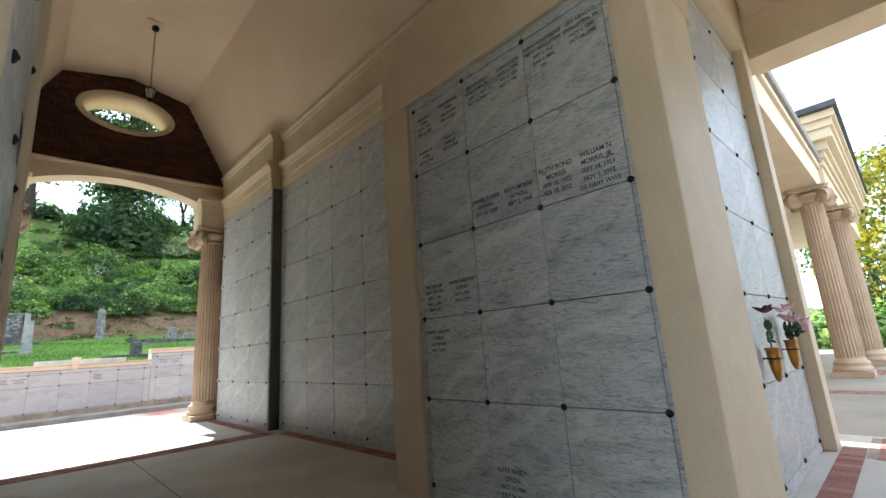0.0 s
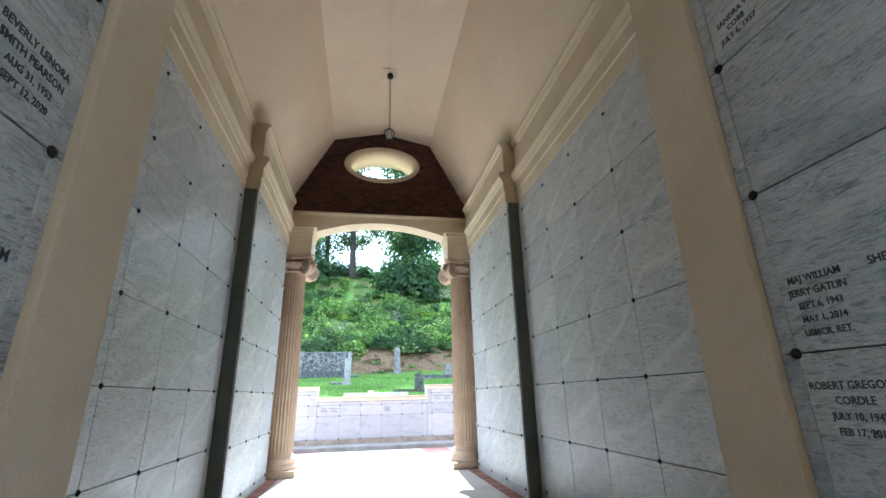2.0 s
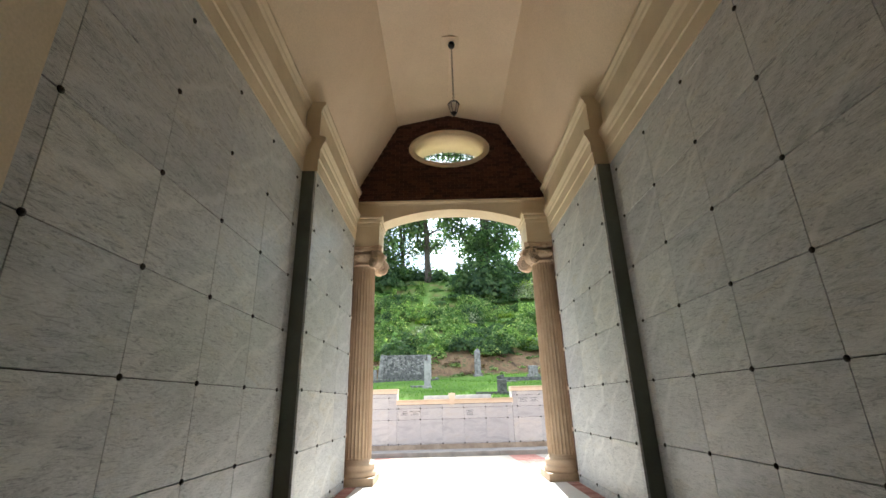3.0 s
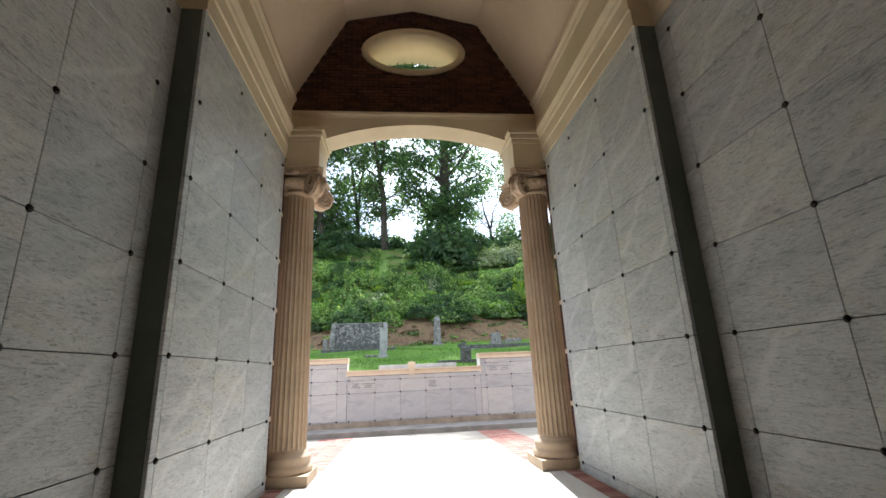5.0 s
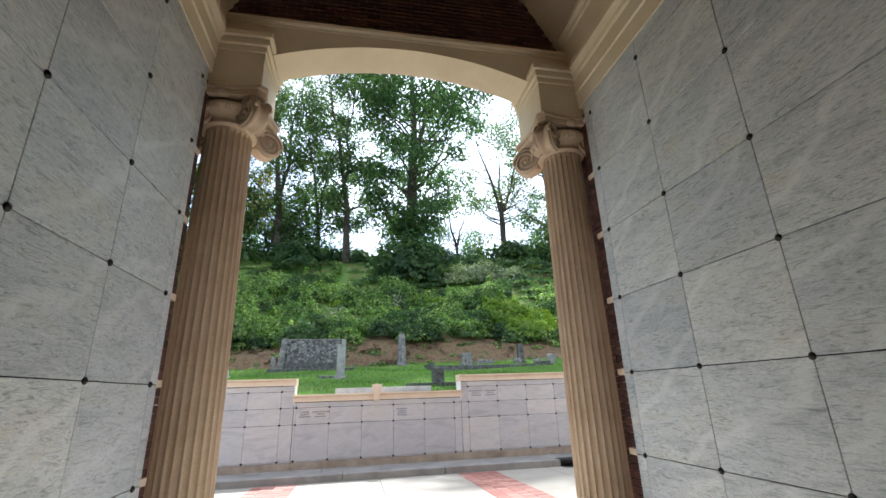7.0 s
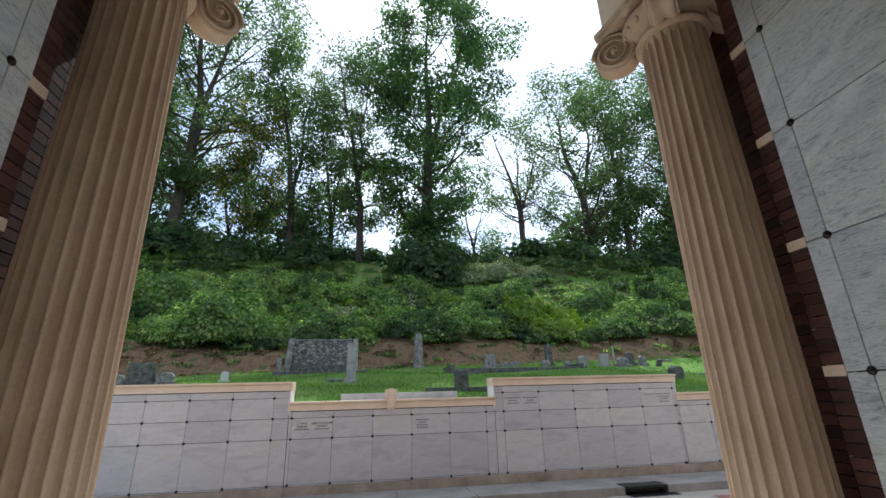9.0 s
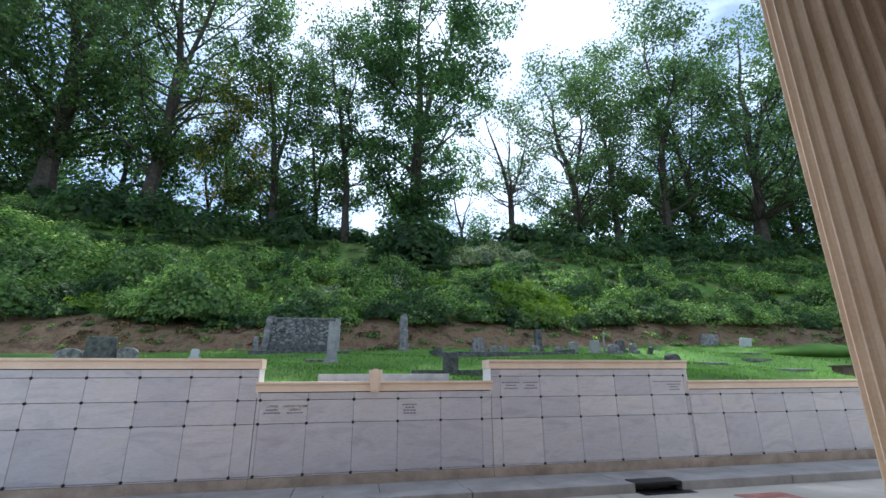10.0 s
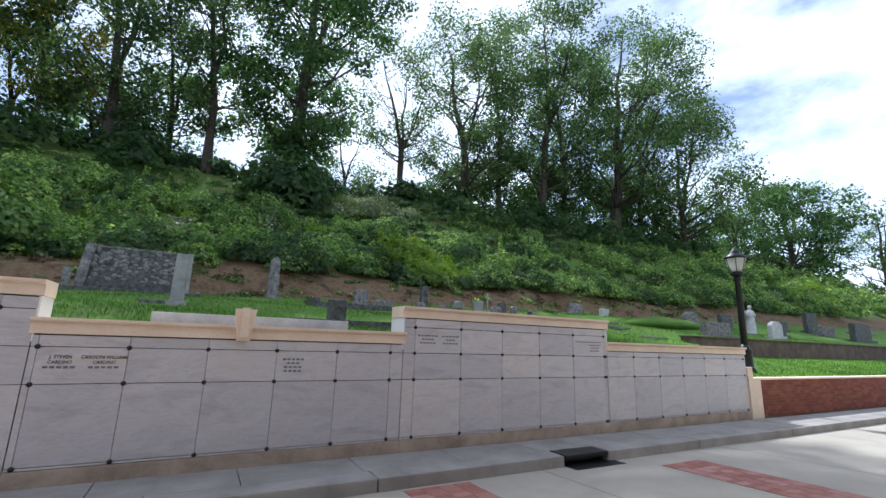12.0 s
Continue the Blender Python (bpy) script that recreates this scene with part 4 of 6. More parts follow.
# low brick wall beyond, coursed
BWF = frame_of((0, 16.27, 0), (1, 0, 0), (0, 0, 1), (0, -1, 0))
bw = empty("brick_wall", BWF, "low red brick garden wall", "wall", "structure")
part("core", boxm(12.225, 40, -0.2, 0.79, -0.30, -0.012), MORTAR_DARK, bw)
bm = bmesh.new()
for k in range(12):
    for j in range(130):
        x = 12.23 + 0.212 * j + (0.106 if k % 2 else 0)
        box(bm, x, x + 0.203, 0.0 + COURSE * k, COURSE * k + 0.058, -0.02, 0.0 + 0.002 * random.random())
part("brick_courses", bm, BRICK_WARM, bw, kind="stuff")
part("coping", boxm(12.225, 40, 0.795, 0.835, -0.32, 0.02, 0.004), CREAM_STONE, bw)
thing("grave_ledge", boxm(-0.1, 2.25, 0, 0.22, 1.30, 1.665, 0.01), STONE_WHITE, "long pale stone ledge on the grass behind the low wall", "ledge", m=Matrix.Translation((0.28, 16.62, 0)))

# ---------------------------------------------------------------- plants
def sprays(centres, sizes, rng, facing=None, loose=0.8, width=(0.34, 0.58)):
    """Small folded leaf blades, one quad each; facing turns their faces outwards, loose scatters them."""
    n = len(centres)
    up = rng.normal(size=(n, 3)) * loose
    if facing is not None:
        up = up + facing
    up /= np.linalg.norm(up, axis=1)[:, None] + 1e-9
    a = np.cross(up, rng.normal(size=(n, 3)))
    a /= np.linalg.norm(a, axis=1)[:, None] + 1e-9
    b = np.cross(up, a)
    L, W = sizes[:, None], sizes[:, None] * rng.uniform(*width, (n, 1))
    fold = up * W * 0.35
    p = np.stack([centres - a * L * 0.5, centres - a * L * 0.05 + b * W + fold, centres + a * L * 0.5, centres + a * L * 0.1 - b * W + fold], 1)
    return p.reshape(-1, 3), np.arange(4 * n).reshape(n, 4)


def leaf_mesh(name, verts, quads, mat):
    me = bpy.data.meshes.new(name)
    me.vertices.add(len(verts))
    me.vertices.foreach_set("co", np.asarray(verts, np.float32).ravel())
    n = len(quads)
    me.loops.add(4 * n)
    me.loops.foreach_set("vertex_index", np.asarray(quads, np.int32).ravel())
    me.polygons.add(n)
    me.polygons.foreach_set("loop_start", np.arange(0, 4 * n, 4, dtype=np.int32))
    me.update(calc_edges=True)
    me.validate()
    me.materials.append(mat)
    return me


def tree(seed, x, y, height, width, leaves, mat, label, start=0.28, lean=(0, 0), leaf=0.42, limbs=22, trunk_r=None, top=0.55, forks=1, zdrop=0.4, clump=1.0):
    """Trunk that divides into curved limbs, each ending in a rounded clump of leaves."""
    rng = np.random.default_rng(seed)
    leaves, start = int(leaves * 1.0), start + 0.05
    base = Vector((x, y, ground_z(x, y) - zdrop))
    t = empty("tree", pose(*base), label, "tree", group="trees on the hill")
    wood = bmesh.new()
    r0 = trunk_r or height * 0.0135 + 0.1
    stems = []
    for fk in range(forks + 1):
        side = fk - forks / 2
        wob = rng.normal(size=(9, 2)) * height * 0.012
        pts = []
        for k in range(9):
            f = k / 8
            split = max(0.0, f - 0.36) * side * width * 0.42
            pts.append(Vector((lean[0] * height * f ** 1.3 + wob[k, 0] * f + split, lean[1] * height * f + wob[k, 1] * f + split * 0.3 * (-1) ** fk, height * 0.88 * f)))
        r1 = r0 * (1.0 if fk == 0 else 0.72)
        tube(wood, pts, [r1 * (1 - 0.92 * k / 8) + (0.3 * r1 if k == 0 else 0) for k in range(9)], 8)
        stems.append(pts)
    zc, hz, hw = height * (1 + start) / 2, height * (1 - start) / 2, width * 0.47
    tips, radii = [], []
    for i in range(int(limbs * 1.15)):
        g = (i + rng.random()) / (limbs * 1.15)
        u = 2 * g - 1
        prof = (1 - abs(u) ** 2.4) ** 0.5 * (1 - 0.25 * u * (1 if top < 0.5 else -0.2))
        az = i * 2.4 + rng.normal() * 0.5
        rr = hw * prof * (0.35 + 0.65 * rng.random() ** 0.5)
        z = zc + hz * u * 0.97
        f = z / height
        e = Vector((lean[0] * height * f ** 1.3 + rr * math.cos(az), lean[1] * height * f + rr * math.sin(az), z))
        pts = stems[i % len(stems)]
        fz = max(start * 0.8, min(0.93, (z - rr * 0.75) / (height * 0.88)))
        k = min(int(fz * 8), 7)
        p0 = pts[k].lerp(pts[k + 1], fz * 8 - k)
        span = (e - p0).length
        a1 = p0.lerp(e, 0.35) + Vector((rng.normal() * 0.05, rng.normal() * 0.05, -0.06)) * span
        a2 = p0.lerp(e, 0.7) + Vector((rng.normal() * 0.06, rng.normal() * 0.06, -0.03)) * span
        lr = max(0.035, r0 * 0.30 * (1 - 0.75 * fz))
        tube(wood, [p0, a1, a2, e], [lr, lr * 0.72, lr * 0.42, 0.02], 5)
        tips.append(e)
        radii.append((0.45 + width * rng.uniform(0.05, 0.135)) * clump)
        for j in range(3):
            d = Vector(rng.normal(size=3)) + Vector((0, 0, 0.4))
            q = a2.lerp(e, rng.random()) + d.normalized() * span * rng.uniform(0.15, 0.32)
            tube(wood, [a2.lerp(e, 0.3 * j), q.lerp(a2, 0.4) + Vector(rng.normal(size=3)) * 0.12, q], [lr * 0.32, lr * 0.2, 0.012], 4)
            if rng.random() < 0.75:
                tips.append(q)
                radii.append(0.4 + width * rng.uniform(0.03, 0.08))
    part("trunk", wood, BARK, t, "dark bark trunk and limbs")
    c, rad = np.array([list(p) for p in tips]), np.array(radii)
    w = rad ** 2 * rng.uniform(0.5, 1.4, len(rad))
    ball = rng.normal(size=(leaves, 3))
    ball /= np.linalg.norm(ball, axis=1)[:, None]
    pick = rng.choice(len(c), leaves, p=w / w.sum())
    lump = 1 + 0.28 * np.sin(ball[:, [1, 2, 0]] * 4.3 + pick[:, None] * 1.7) * np.cos(ball[:, [2, 0, 1]] * 5.1 + pick[:, None])
    pos = c[pick] + ball * lump * (rng.random((leaves, 1)) ** 0.33) * rad[pick][:, None] * np.array([1, 1, 0.68])
    size = leaf * 0.66 * rng.uniform(0.5, 1.35, leaves)
    part("crown", leaf_mesh("crown", *sprays(pos, size, rng, ball * 0.8 + np.array([0, 0, 0.35]), 0.55), mat), mat, t)
    return t


OAK = "tall leafy broadleaf tree on the hilltop, backlit"
tree(1, 6.0, 53.5, 41, 19, 46000, LEAF_DEEP, "tall ivy-hung tree with a dense dark crown", 0.04, (0.09, 0), 0.50, 50, 0.75, 0.6, clump=1.18)
tree(2, -0.8, 54, 30, 13, 14000, LEAF, "slender leafy tree with a thin trunk", 0.10, (-0.06, 0), 0.42, 34, 0.42, clump=1.15)
tree(3, -8.6, 55, 28, 15, 17000, LEAF, OAK, 0.06, (-0.02, 0), 0.42, 34, 0.5, clump=1.15)
tree(4, -14, 57, 20, 12, 8000, LEAF_YELLOW, "thin young tree with light yellow-green leaves", 0.15, (0, 0), 0.34, 26, 0.22)
tree(5, -20.0, 53, 42, 25, 27000, LEAF, OAK, 0.10, (0.06, 0), 0.50, 48, 0.7)
tree(6, -29.5, 54, 44, 25, 27000, LEAF, OAK, 0.06, (-0.02, 0), 0.52, 46, 0.85)
tree(7, -40, 53, 42, 25, 18000, LEAF, OAK, 0.06, (0.02, 0), 0.55, 40, 0.8)
tree(8, 18.3, 54.5, 18.5, 13, 2600, LEAF_PALE, "half-bare tree with thin leaves and open branches", 0.25, (0.02, 0), 0.28, 34, 0.42, forks=2)
tree(9, 26.6, 54, 25, 20, 17000, LEAF, OAK, 0.08, (-0.02, 0), 0.44, 40, 0.6)
tree(10, 33.0, 56, 31, 14, 12000, LEAF, OAK, 0.10, (0.02, 0), 0.42, 30, 0.4)
tree(11, 38.5, 54, 38, 22, 22000, LEAF, OAK, 0.10, (0.10, 0), 0.48, 40, 0.6)
tree(12, 44.5, 56, 30, 17, 13000, LEAF_DEEP, OAK, 0.06, (0.03, 0), 0.48, 30, 0.45)
tree(13, 52.5, 54, 38, 30, 27000, LEAF, "wide oak with spreading limbs on the hilltop", 0.12, (0.16, 0), 0.52, 44, 0.85, 0.3)
tree(14, 61, 56, 30, 19, 12000, LEAF_DEEP, OAK, 0.06, (0.06, 0), 0.52, 28, 0.5)
tree(15, 69, 54, 28, 25, 17000, LEAF, OAK, 0.08, (0.06, 0), 0.52, 38, 0.6, 0.3)
tree(16, 86, 55, 17, 18, 8000, LEAF_DEEP, OAK, 0.05, (0, 0), 0.55, 26, 0.5)
tree(17, 109, 56, 23, 27, 17000, LEAF_DEEP, "broad round-headed tree at the end of the hill", 0.06, (0, 0), 0.8, 44, 0.9, 0.25)
tree(18, 172, 60, 32, 26, 6000, LEAF, OAK, 0.1, (0, 0), 0.8, 26, 0.9)
tree(19, 14.0, 62, 12, 12, 4000, LEAF, "low tree behind the ridge", 0.05, (0, 0), 0.42, 22, 0.3)
tree(20, -4.5, 58, 22, 13, 9000, LEAF_DEEP, OAK, 0.03, (0, 0), 0.45, 28, 0.35)
tree(21, -35, 60, 36, 24, 12000, LEAF, OAK, 0.03, (0, 0), 0.6, 34, 0.5)
LOWER = "low bushy tree in the shade of the hilltop trees"
for k, (x, y, h, w) in enumerate(((-25, 58, 17, 16), (-17, 61, 13, 12), (-10.5, 60, 9, 10), (-33, 57, 12, 14), (-44, 57, 14, 16), (29.5, 60, 9, 11), (36.5, 60, 12, 12), (42, 58, 10, 11), (49, 60, 12, 13), (57, 58, 11, 13), (66, 60, 12, 14), (76, 57, 12, 14))):
    tree(50 + k, x, y, h, w, 4600, LEAF_DEEP, LOWER, -0.04, (0, 0), 0.55, 24, 0.3)


def thicket(name, label, mat, spots, rng, cover=1.5, leaf=0.2, squash=0.75, loose=0.36):
    """One mass of leaves lying over many lumpy clumps (x, y, radius), their faces turned outwards."""
    pos, size, face = [], [], []
    for x, y, r in spots:
        n = int(cover * 5.2 * r * r * (0.45 + 0.55 * squash) / (0.46 * leaf * leaf)) + 12
        d = rng.normal(size=(n, 3))
        d /= np.linalg.norm(d, axis=1)[:, None]
        d[:, 2] = np.abs(d[:, 2])
        ph = rng.uniform(0, 6, 3)
        k = r * rng.uniform(0.80, 1.04, (n, 1)) * (1 + 0.20 * np.sin(d[:, :1] * 4.7 + ph[0]) * np.cos(d[:, 1:2] * 5.3 + ph[1]) + 0.10 * np.sin(d[:, 2:] * 9 + d[:, :1] * 8 + ph[2]))
        tall = np.array([1.0, 1.0, squash * rng.uniform(0.75, 1.3)])
        pos.append(np.array([x, y, ground_z(x, y) - 0.1]) + d * k * tall)
        face.append(d + np.array([0, 0, 0.25]))
        size.append(leaf * rng.uniform(0.6, 1.5, n))
    me = leaf_mesh(name, *sprays(np.concatenate(pos), np.concatenate(size), rng, np.concatenate(face), loose), mat)
    return tagged(new(name, me), label, "shrubs", kind="stuff")


rng = np.random.default_rng(77)
def scatter(n, x0, x1, y0, y1, r0, r1):
    return [(rng.uniform(x0, x1), rng.uniform(y0, y1), r0 + (r1 - r0) * rng.random() ** 1.6) for _ in range(n)]


def weeds(n, x0, x1, y0, y1):
    """Upright leafy stalks that stand above the cover."""
    return [(rng.uniform(x0, x1), rng.uniform(y0, y1), rng.uniform(0.10, 0.24)) for _ in range(n)]


SLOPE = "dense wild green shrubs and vines covering the steep slope"
thicket("shrub_slope", SLOPE, LEAF_SHRUB, scatter(150, -40, 62, 33.0, 43, 0.7, 1.9), rng, 1.3, 0.165, 1.0)
thicket("shrub_slope", "dark green vines and brambles on the slope", LEAF_DEEP, scatter(130, -40, 64, 33.0, 44, 0.6, 1.7), rng, 1.2, 0.165, 0.8)
thicket("shrub_slope", "yellow-green brambles among the shrubs", LEAF_LIME, scatter(46, -36, 60, 33, 42, 0.4, 1.0), rng, 1.2, 0.15, 0.9)
thicket("shrub_slope", "pale grey-green brush among the shrubs", LEAF_PALE, scatter(46, -36, 60, 33, 43, 0.4, 1.1), rng, 1.0, 0.145, 1.0)
thicket("bush_mass", "big rounded leafy bushes bulging from the foot of the slope", LEAF_SHRUB, scatter(30, -36, -6, 33.2, 43.5, 1.7, 3.0) + [(-21, 38.5, 3.2), (-16.5, 37.5, 2.8), (-13, 39, 2.6), (-25, 40, 3.2), (-18.5, 41.5, 2.8)], rng, 1.3, 0.185, 1.05)
thicket("shrub_edge", "leafy bushes along the foot of the slope", LEAF_SHRUB, [(x + rng.normal() * 0.5, (33.3 if x < 2 else 32.6) + 1.4 * rng.random(), rng.uniform(0.7, 1.6)) for x in np.arange(-36, 62, 1.5)], rng, 1.5, 0.145, 1.0)
thicket("shrub_edge", "dark ivy over the foot of the slope", LEAF_DEEP, [(x + rng.normal() * 0.6, (33.2 if x < 2 else 32.5) + 1.2 * rng.random(), rng.uniform(0.5, 1.3)) for x in np.arange(-36, 62, 2.1)], rng, 1.4, 0.16, 0.9)
thicket("creeper", "low creeping vines between the shrubs", LEAF_SHRUB, scatter(360, -40, 64, 33.2, 51.5, 0.8, 1.7), rng, 0.95, 0.16, 0.22)
thicket("creeper", "low dark vines on the upper slope", LEAF_DEEP, scatter(260, -40, 64, 42, 53, 0.8, 1.9), rng, 0.8, 0.19, 0.30)
thicket("shrub_slope", "dense shrubs on the far slope", LEAF_SHRUB, scatter(150, 58, 150, 32.6, 53, 1.3, 3.2), rng, 0.9, 0.36, 0.85)
thicket("upper_brush", "mixed brush on the upper slope", LEAF_SHRUB, scatter(46, 4, 62, 45.5, 51, 0.6, 1.5) + scatter(16, -36, -20, 44, 51, 0.8, 1.8), rng, 1.2, 0.165, 1.0)
thicket("tall_weeds", "tall thin weeds standing above the shrubs", LEAF_SHRUB, weeds(300, -36, 60, 33, 50), rng, 2.2, 0.15, 6.5, 0.9)
thicket("bright_bush", "bright lime-green bush catching the sun", LEAF_LIME, [(-13, 34.5, 1.0), (-20, 35, 1.3), (-16, 40, 1.0), (-25, 38, 1.4), (11.4, 33.7, 1.7), (12.8, 34.0, 1.5), (9.6, 34.4, 1.3), (11.0, 35.4, 1.8), (13.6, 35.6, 1.4), (7.6, 33.6, 1.0), (-10.6, 34.0, 0.8), (-4.0, 33.6, 0.5), (70, 38, 2.4), (64, 35, 1.8), (10.5, 49.5, 1.4), (8.6, 50.5, 1.1)], rng, 1.4, 0.15, 0.95)
thicket("tall_weeds", "sunlit lime-green weeds above the bush", LEAF_LIME, weeds(60, 9.5, 14, 34.0, 36.5), rng, 2.2, 0.15, 8.0, 0.9)
thicket("pale_bush", "pale flowering vine on the slope", LEAF_PALE, [(9.8, 46.5, 1.5), (11.6, 46.2, 1.9), (13.4, 46.8, 1.9), (15.0, 46.0, 1.5), (12.4, 48.2, 2.0), (16.6, 47.2, 1.3), (-13.5, 42, 1.1), (-2.8, 33.6, 0.7), (-19, 33.5, 1.1), (-15, 35, 1.0), (-22, 36, 1.3), (21, 44, 0.8)], rng, 1.2, 0.15, 0.95)
thicket("bank_weeds", "low weeds and dry tufts on the bare soil bank", LEAF_SHRUB, [(rng.uniform(-34, 40), rng.uniform(30.3, 32.9), rng.uniform(0.12, 0.42)) for _ in range(230)], rng, 0.8, 0.11, 0.5, 0.9)
thicket("bank_weeds", "dry brown brush on the bare soil bank", DRY, [(rng.uniform(-34, 40), rng.uniform(31.0, 33.4), rng.uniform(0.15, 0.5)) for _ in range(150)], rng, 0.6, 0.12, 0.6, 0.9)
thicket("understorey", "dark undergrowth beneath the hilltop trees", LEAF_DEEP, scatter(210, -50, 80, 51.5, 60, 1.0, 2.7) + [(4.6, 47.8, 2.4), (6.4, 47.4, 2.6), (5.4, 48.6, 3.4), (7.2, 49.6, 3.0), (5.8, 50.6, 4.0), (-13.5, 50, 2.6), (-18, 50, 2.8), (-23, 50, 3.0), (-6, 51.5, 2.4), (24, 50.5, 2.0), (28, 50, 2.4), (33, 51, 2.6), (39, 50, 2.5), (46, 50, 2.8)], rng, 1.1, 0.38, 1.1)
thicket("far_wood", "far woods beyond the hill", LEAF, [(x, rng.uniform(56, 70), rng.uniform(3.0, 5.2)) for x in np.arange(74, 210, 2.6)], rng, 1.0, 0.7, 1.0)

# grass
n = 60000
gx, gy = rng.uniform(-9, 34, n), 16.5 + 14.4 * rng.random(n) ** 1.5
gz = np.array([ground_z(a, b) for a, b in zip(gx, gy)])
h = rng.uniform(0.03, 0.085, n)
az = rng.uniform(0, 2 * math.pi, n)
lx, ly = rng.normal(size=n) * 0.03, rng.normal(size=n) * 0.03
wx, wy = np.cos(az) * 0.012, np.sin(az) * 0.012
v = np.stack([np.stack([gx - wx, gy - wy, gz - 0.02], 1), np.stack([gx + wx, gy + wy, gz - 0.02], 1), np.stack([gx + lx + wx * 0.3, gy + ly + wy * 0.3, gz + h], 1), np.stack([gx + lx - wx * 0.3, gy + ly - wy * 0.3, gz + h], 1)], 1).reshape(-1, 3)
tagged(new("grass", leaf_mesh("grass", v, np.arange(4 * n).reshape(n, 4), GRASSBLADE)), "short mown green grass of the burial lawn", "grass", kind="stuff")

# ---------------------------------------------------------------- graves on the lawn
def slab_stone(w, d, h, top="round", seg=9, taper=0.0):
    bm = bmesh.new()
    pts = [(-w / 2, 0), (w / 2, 0)]
    if top == "round":
        k = h - w * 0.28
        pts += [(w / 2 * math.cos(math.pi * i / seg), k + w * 0.28 * math.sin(math.pi * i / seg)) for i in range(seg + 1)]
    elif top == "point":
        pts += [(w / 2 * (1 - taper), h * 0.9), (0, h), (-w / 2 * (1 - taper), h * 0.9)]
    else:
        pts += [(w / 2 * (1 - taper), h), (-w / 2 * (1 - taper), h)]
    f0 = [bm.verts.new((x, -d / 2, z)) for x, z in pts]
    f1 = [bm.verts.new((x, d / 2, z)) for x, z in pts]
    n = len(pts)
    for i in range(n):
        bm.faces.new((f0[i], f0[(i + 1) % n], f1[(i + 1) % n], f1[i]))
    bm.faces.new(f0[::-1])
    bm.faces.new(f1)
    bmesh.ops.recalc_face_normals(bm, faces=bm.faces)
    bmesh.ops.bevel(bm, geom=bm.edges, offset=min(0.015, d * 0.1), segments=1, affect="EDGES")
    return bm


def grave(x, y, w, d, h, mat, label, top="round", tilt=0.0, turn=0.0, foot=True, taper=0.0):
    g = empty("headstone", pose(x, y, ground_z(x, y) - 0.04, tilt, 0, turn), label, "headstone", group="headstones on the lawn")
    k = 0.0
    if foot:
        part("foot", boxm(-w * 0.68, w * 0.68, -d * 0.9, d * 0.9, -0.1, 0.14, 0.012), mat, g)
        k = 0.138
    part("stone", slab_stone(w, d, h - k, top, taper=taper), mat, g, m=pose(0, 0, k))
    return g


DK, GR, WH = "dark lichened headstone standing in the grass", "weathered grey headstone standing in the grass", "pale marble headstone standing in the grass"
grave(-6.9, 24, 0.85, 0.22, 0.82, STONE_DARK, "broad dark headstone with a sloped top", "flat", 4, taper=0.12)
grave(-7.8, 24.1, 0.75, 0.18, 0.50, STONE_GREY, GR)
grave(-6.15, 24.0, 0.55, 0.16, 0.48, STONE_GREY, GR)
grave(-4.7, 25.5, 0.26, 0.12, 0.42, STONE_WHITE, "small pale marker stone in grass")
grave(-3.45, 29.0, 0.22, 0.16, 0.72, STONE_GREY, "narrow weathered grey marker", "flat", foot=False)
grave(0.03, 24.0, 0.33, 0.25, 1.40, STONE_PALE, "narrow upright pale pillar stone on a stepped foot", "flat", -1, taper=0.12)
grave(3.1, 30.0, 0.42, 0.34, 1.80, STONE_GREY, "tall tapering grey stone on a foot", "point", -1.5, 3, taper=0.18)
grave(3.45, 20.8, 0.42, 0.2, 0.58, STONE_DARK, DK, "flat", 2, 4, foot=False, taper=0.04)
grave(6.3, 28.0, 0.56, 0.2, 0.66, STONE_GREY, GR, "flat", -2)
grave(7.15, 28.2, 0.62, 0.3, 0.28, STONE_GREY, "low rough grey stone block", "round", foot=False)
grave(7.65, 28.4, 0.4, 0.28, 0.30, STONE_GREY, "low rough grey stone block", "round", foot=False)
grave(9.55, 28.8, 0.34, 0.24, 1.10, STONE_DARK, "narrow upright dark stone", "flat", 0, taper=0.06)
grave(9.15, 28.3, 0.40, 0.2, 0.36, STONE_GREY, GR, "round", foot=False)
grave(10.35, 28.3, 0.42, 0.24, 0.32, STONE_GREY, GR, "round", foot=False)
grave(11.1, 28.4, 0.55, 0.12, 0.58, STONE_PALE, "leaning pale slab stone", "point", 18, 12, foot=False)
grave(12.4, 28.6, 0.46, 0.16, 0.66, STONE_PALE, WH, "flat", 4, -14)
grave(12.95, 28.6, 0.07, 0.07, 1.05, STONE_PALE, "thin pale marker post", "flat", foot=False)
grave(13.25, 28.3, 0.55, 0.25, 0.48, STONE_GREY, GR)
grave(13.75, 28.5, 0.42, 0.22, 0.66, STONE_DARK, DK, "point", taper=0.1)
grave(14.25, 28.2, 0.34, 0.22, 0.50, STONE_GREY, GR, "round", 0, 10)
grave(14.75, 27.7, 0.24, 0.16, 0.40, STONE_DARK, "broken leaning dark stone", "point", 22, 20, foot=False)
grave(16.4, 29.4, 0.5, 0.22, 0.16, STONE_GREY, "low grey grave marker stone", "flat", foot=False)
grave(11.6, 22.2, 0.52, 0.26, 0.58, STONE_DARK, "small dark round-topped stone leaning in the grass", "round", 6, 14, foot=False)
grave(21.2, 31.0, 1.15, 0.24, 0.72, STONE_GREY, GR, "flat", -2, taper=0.06)
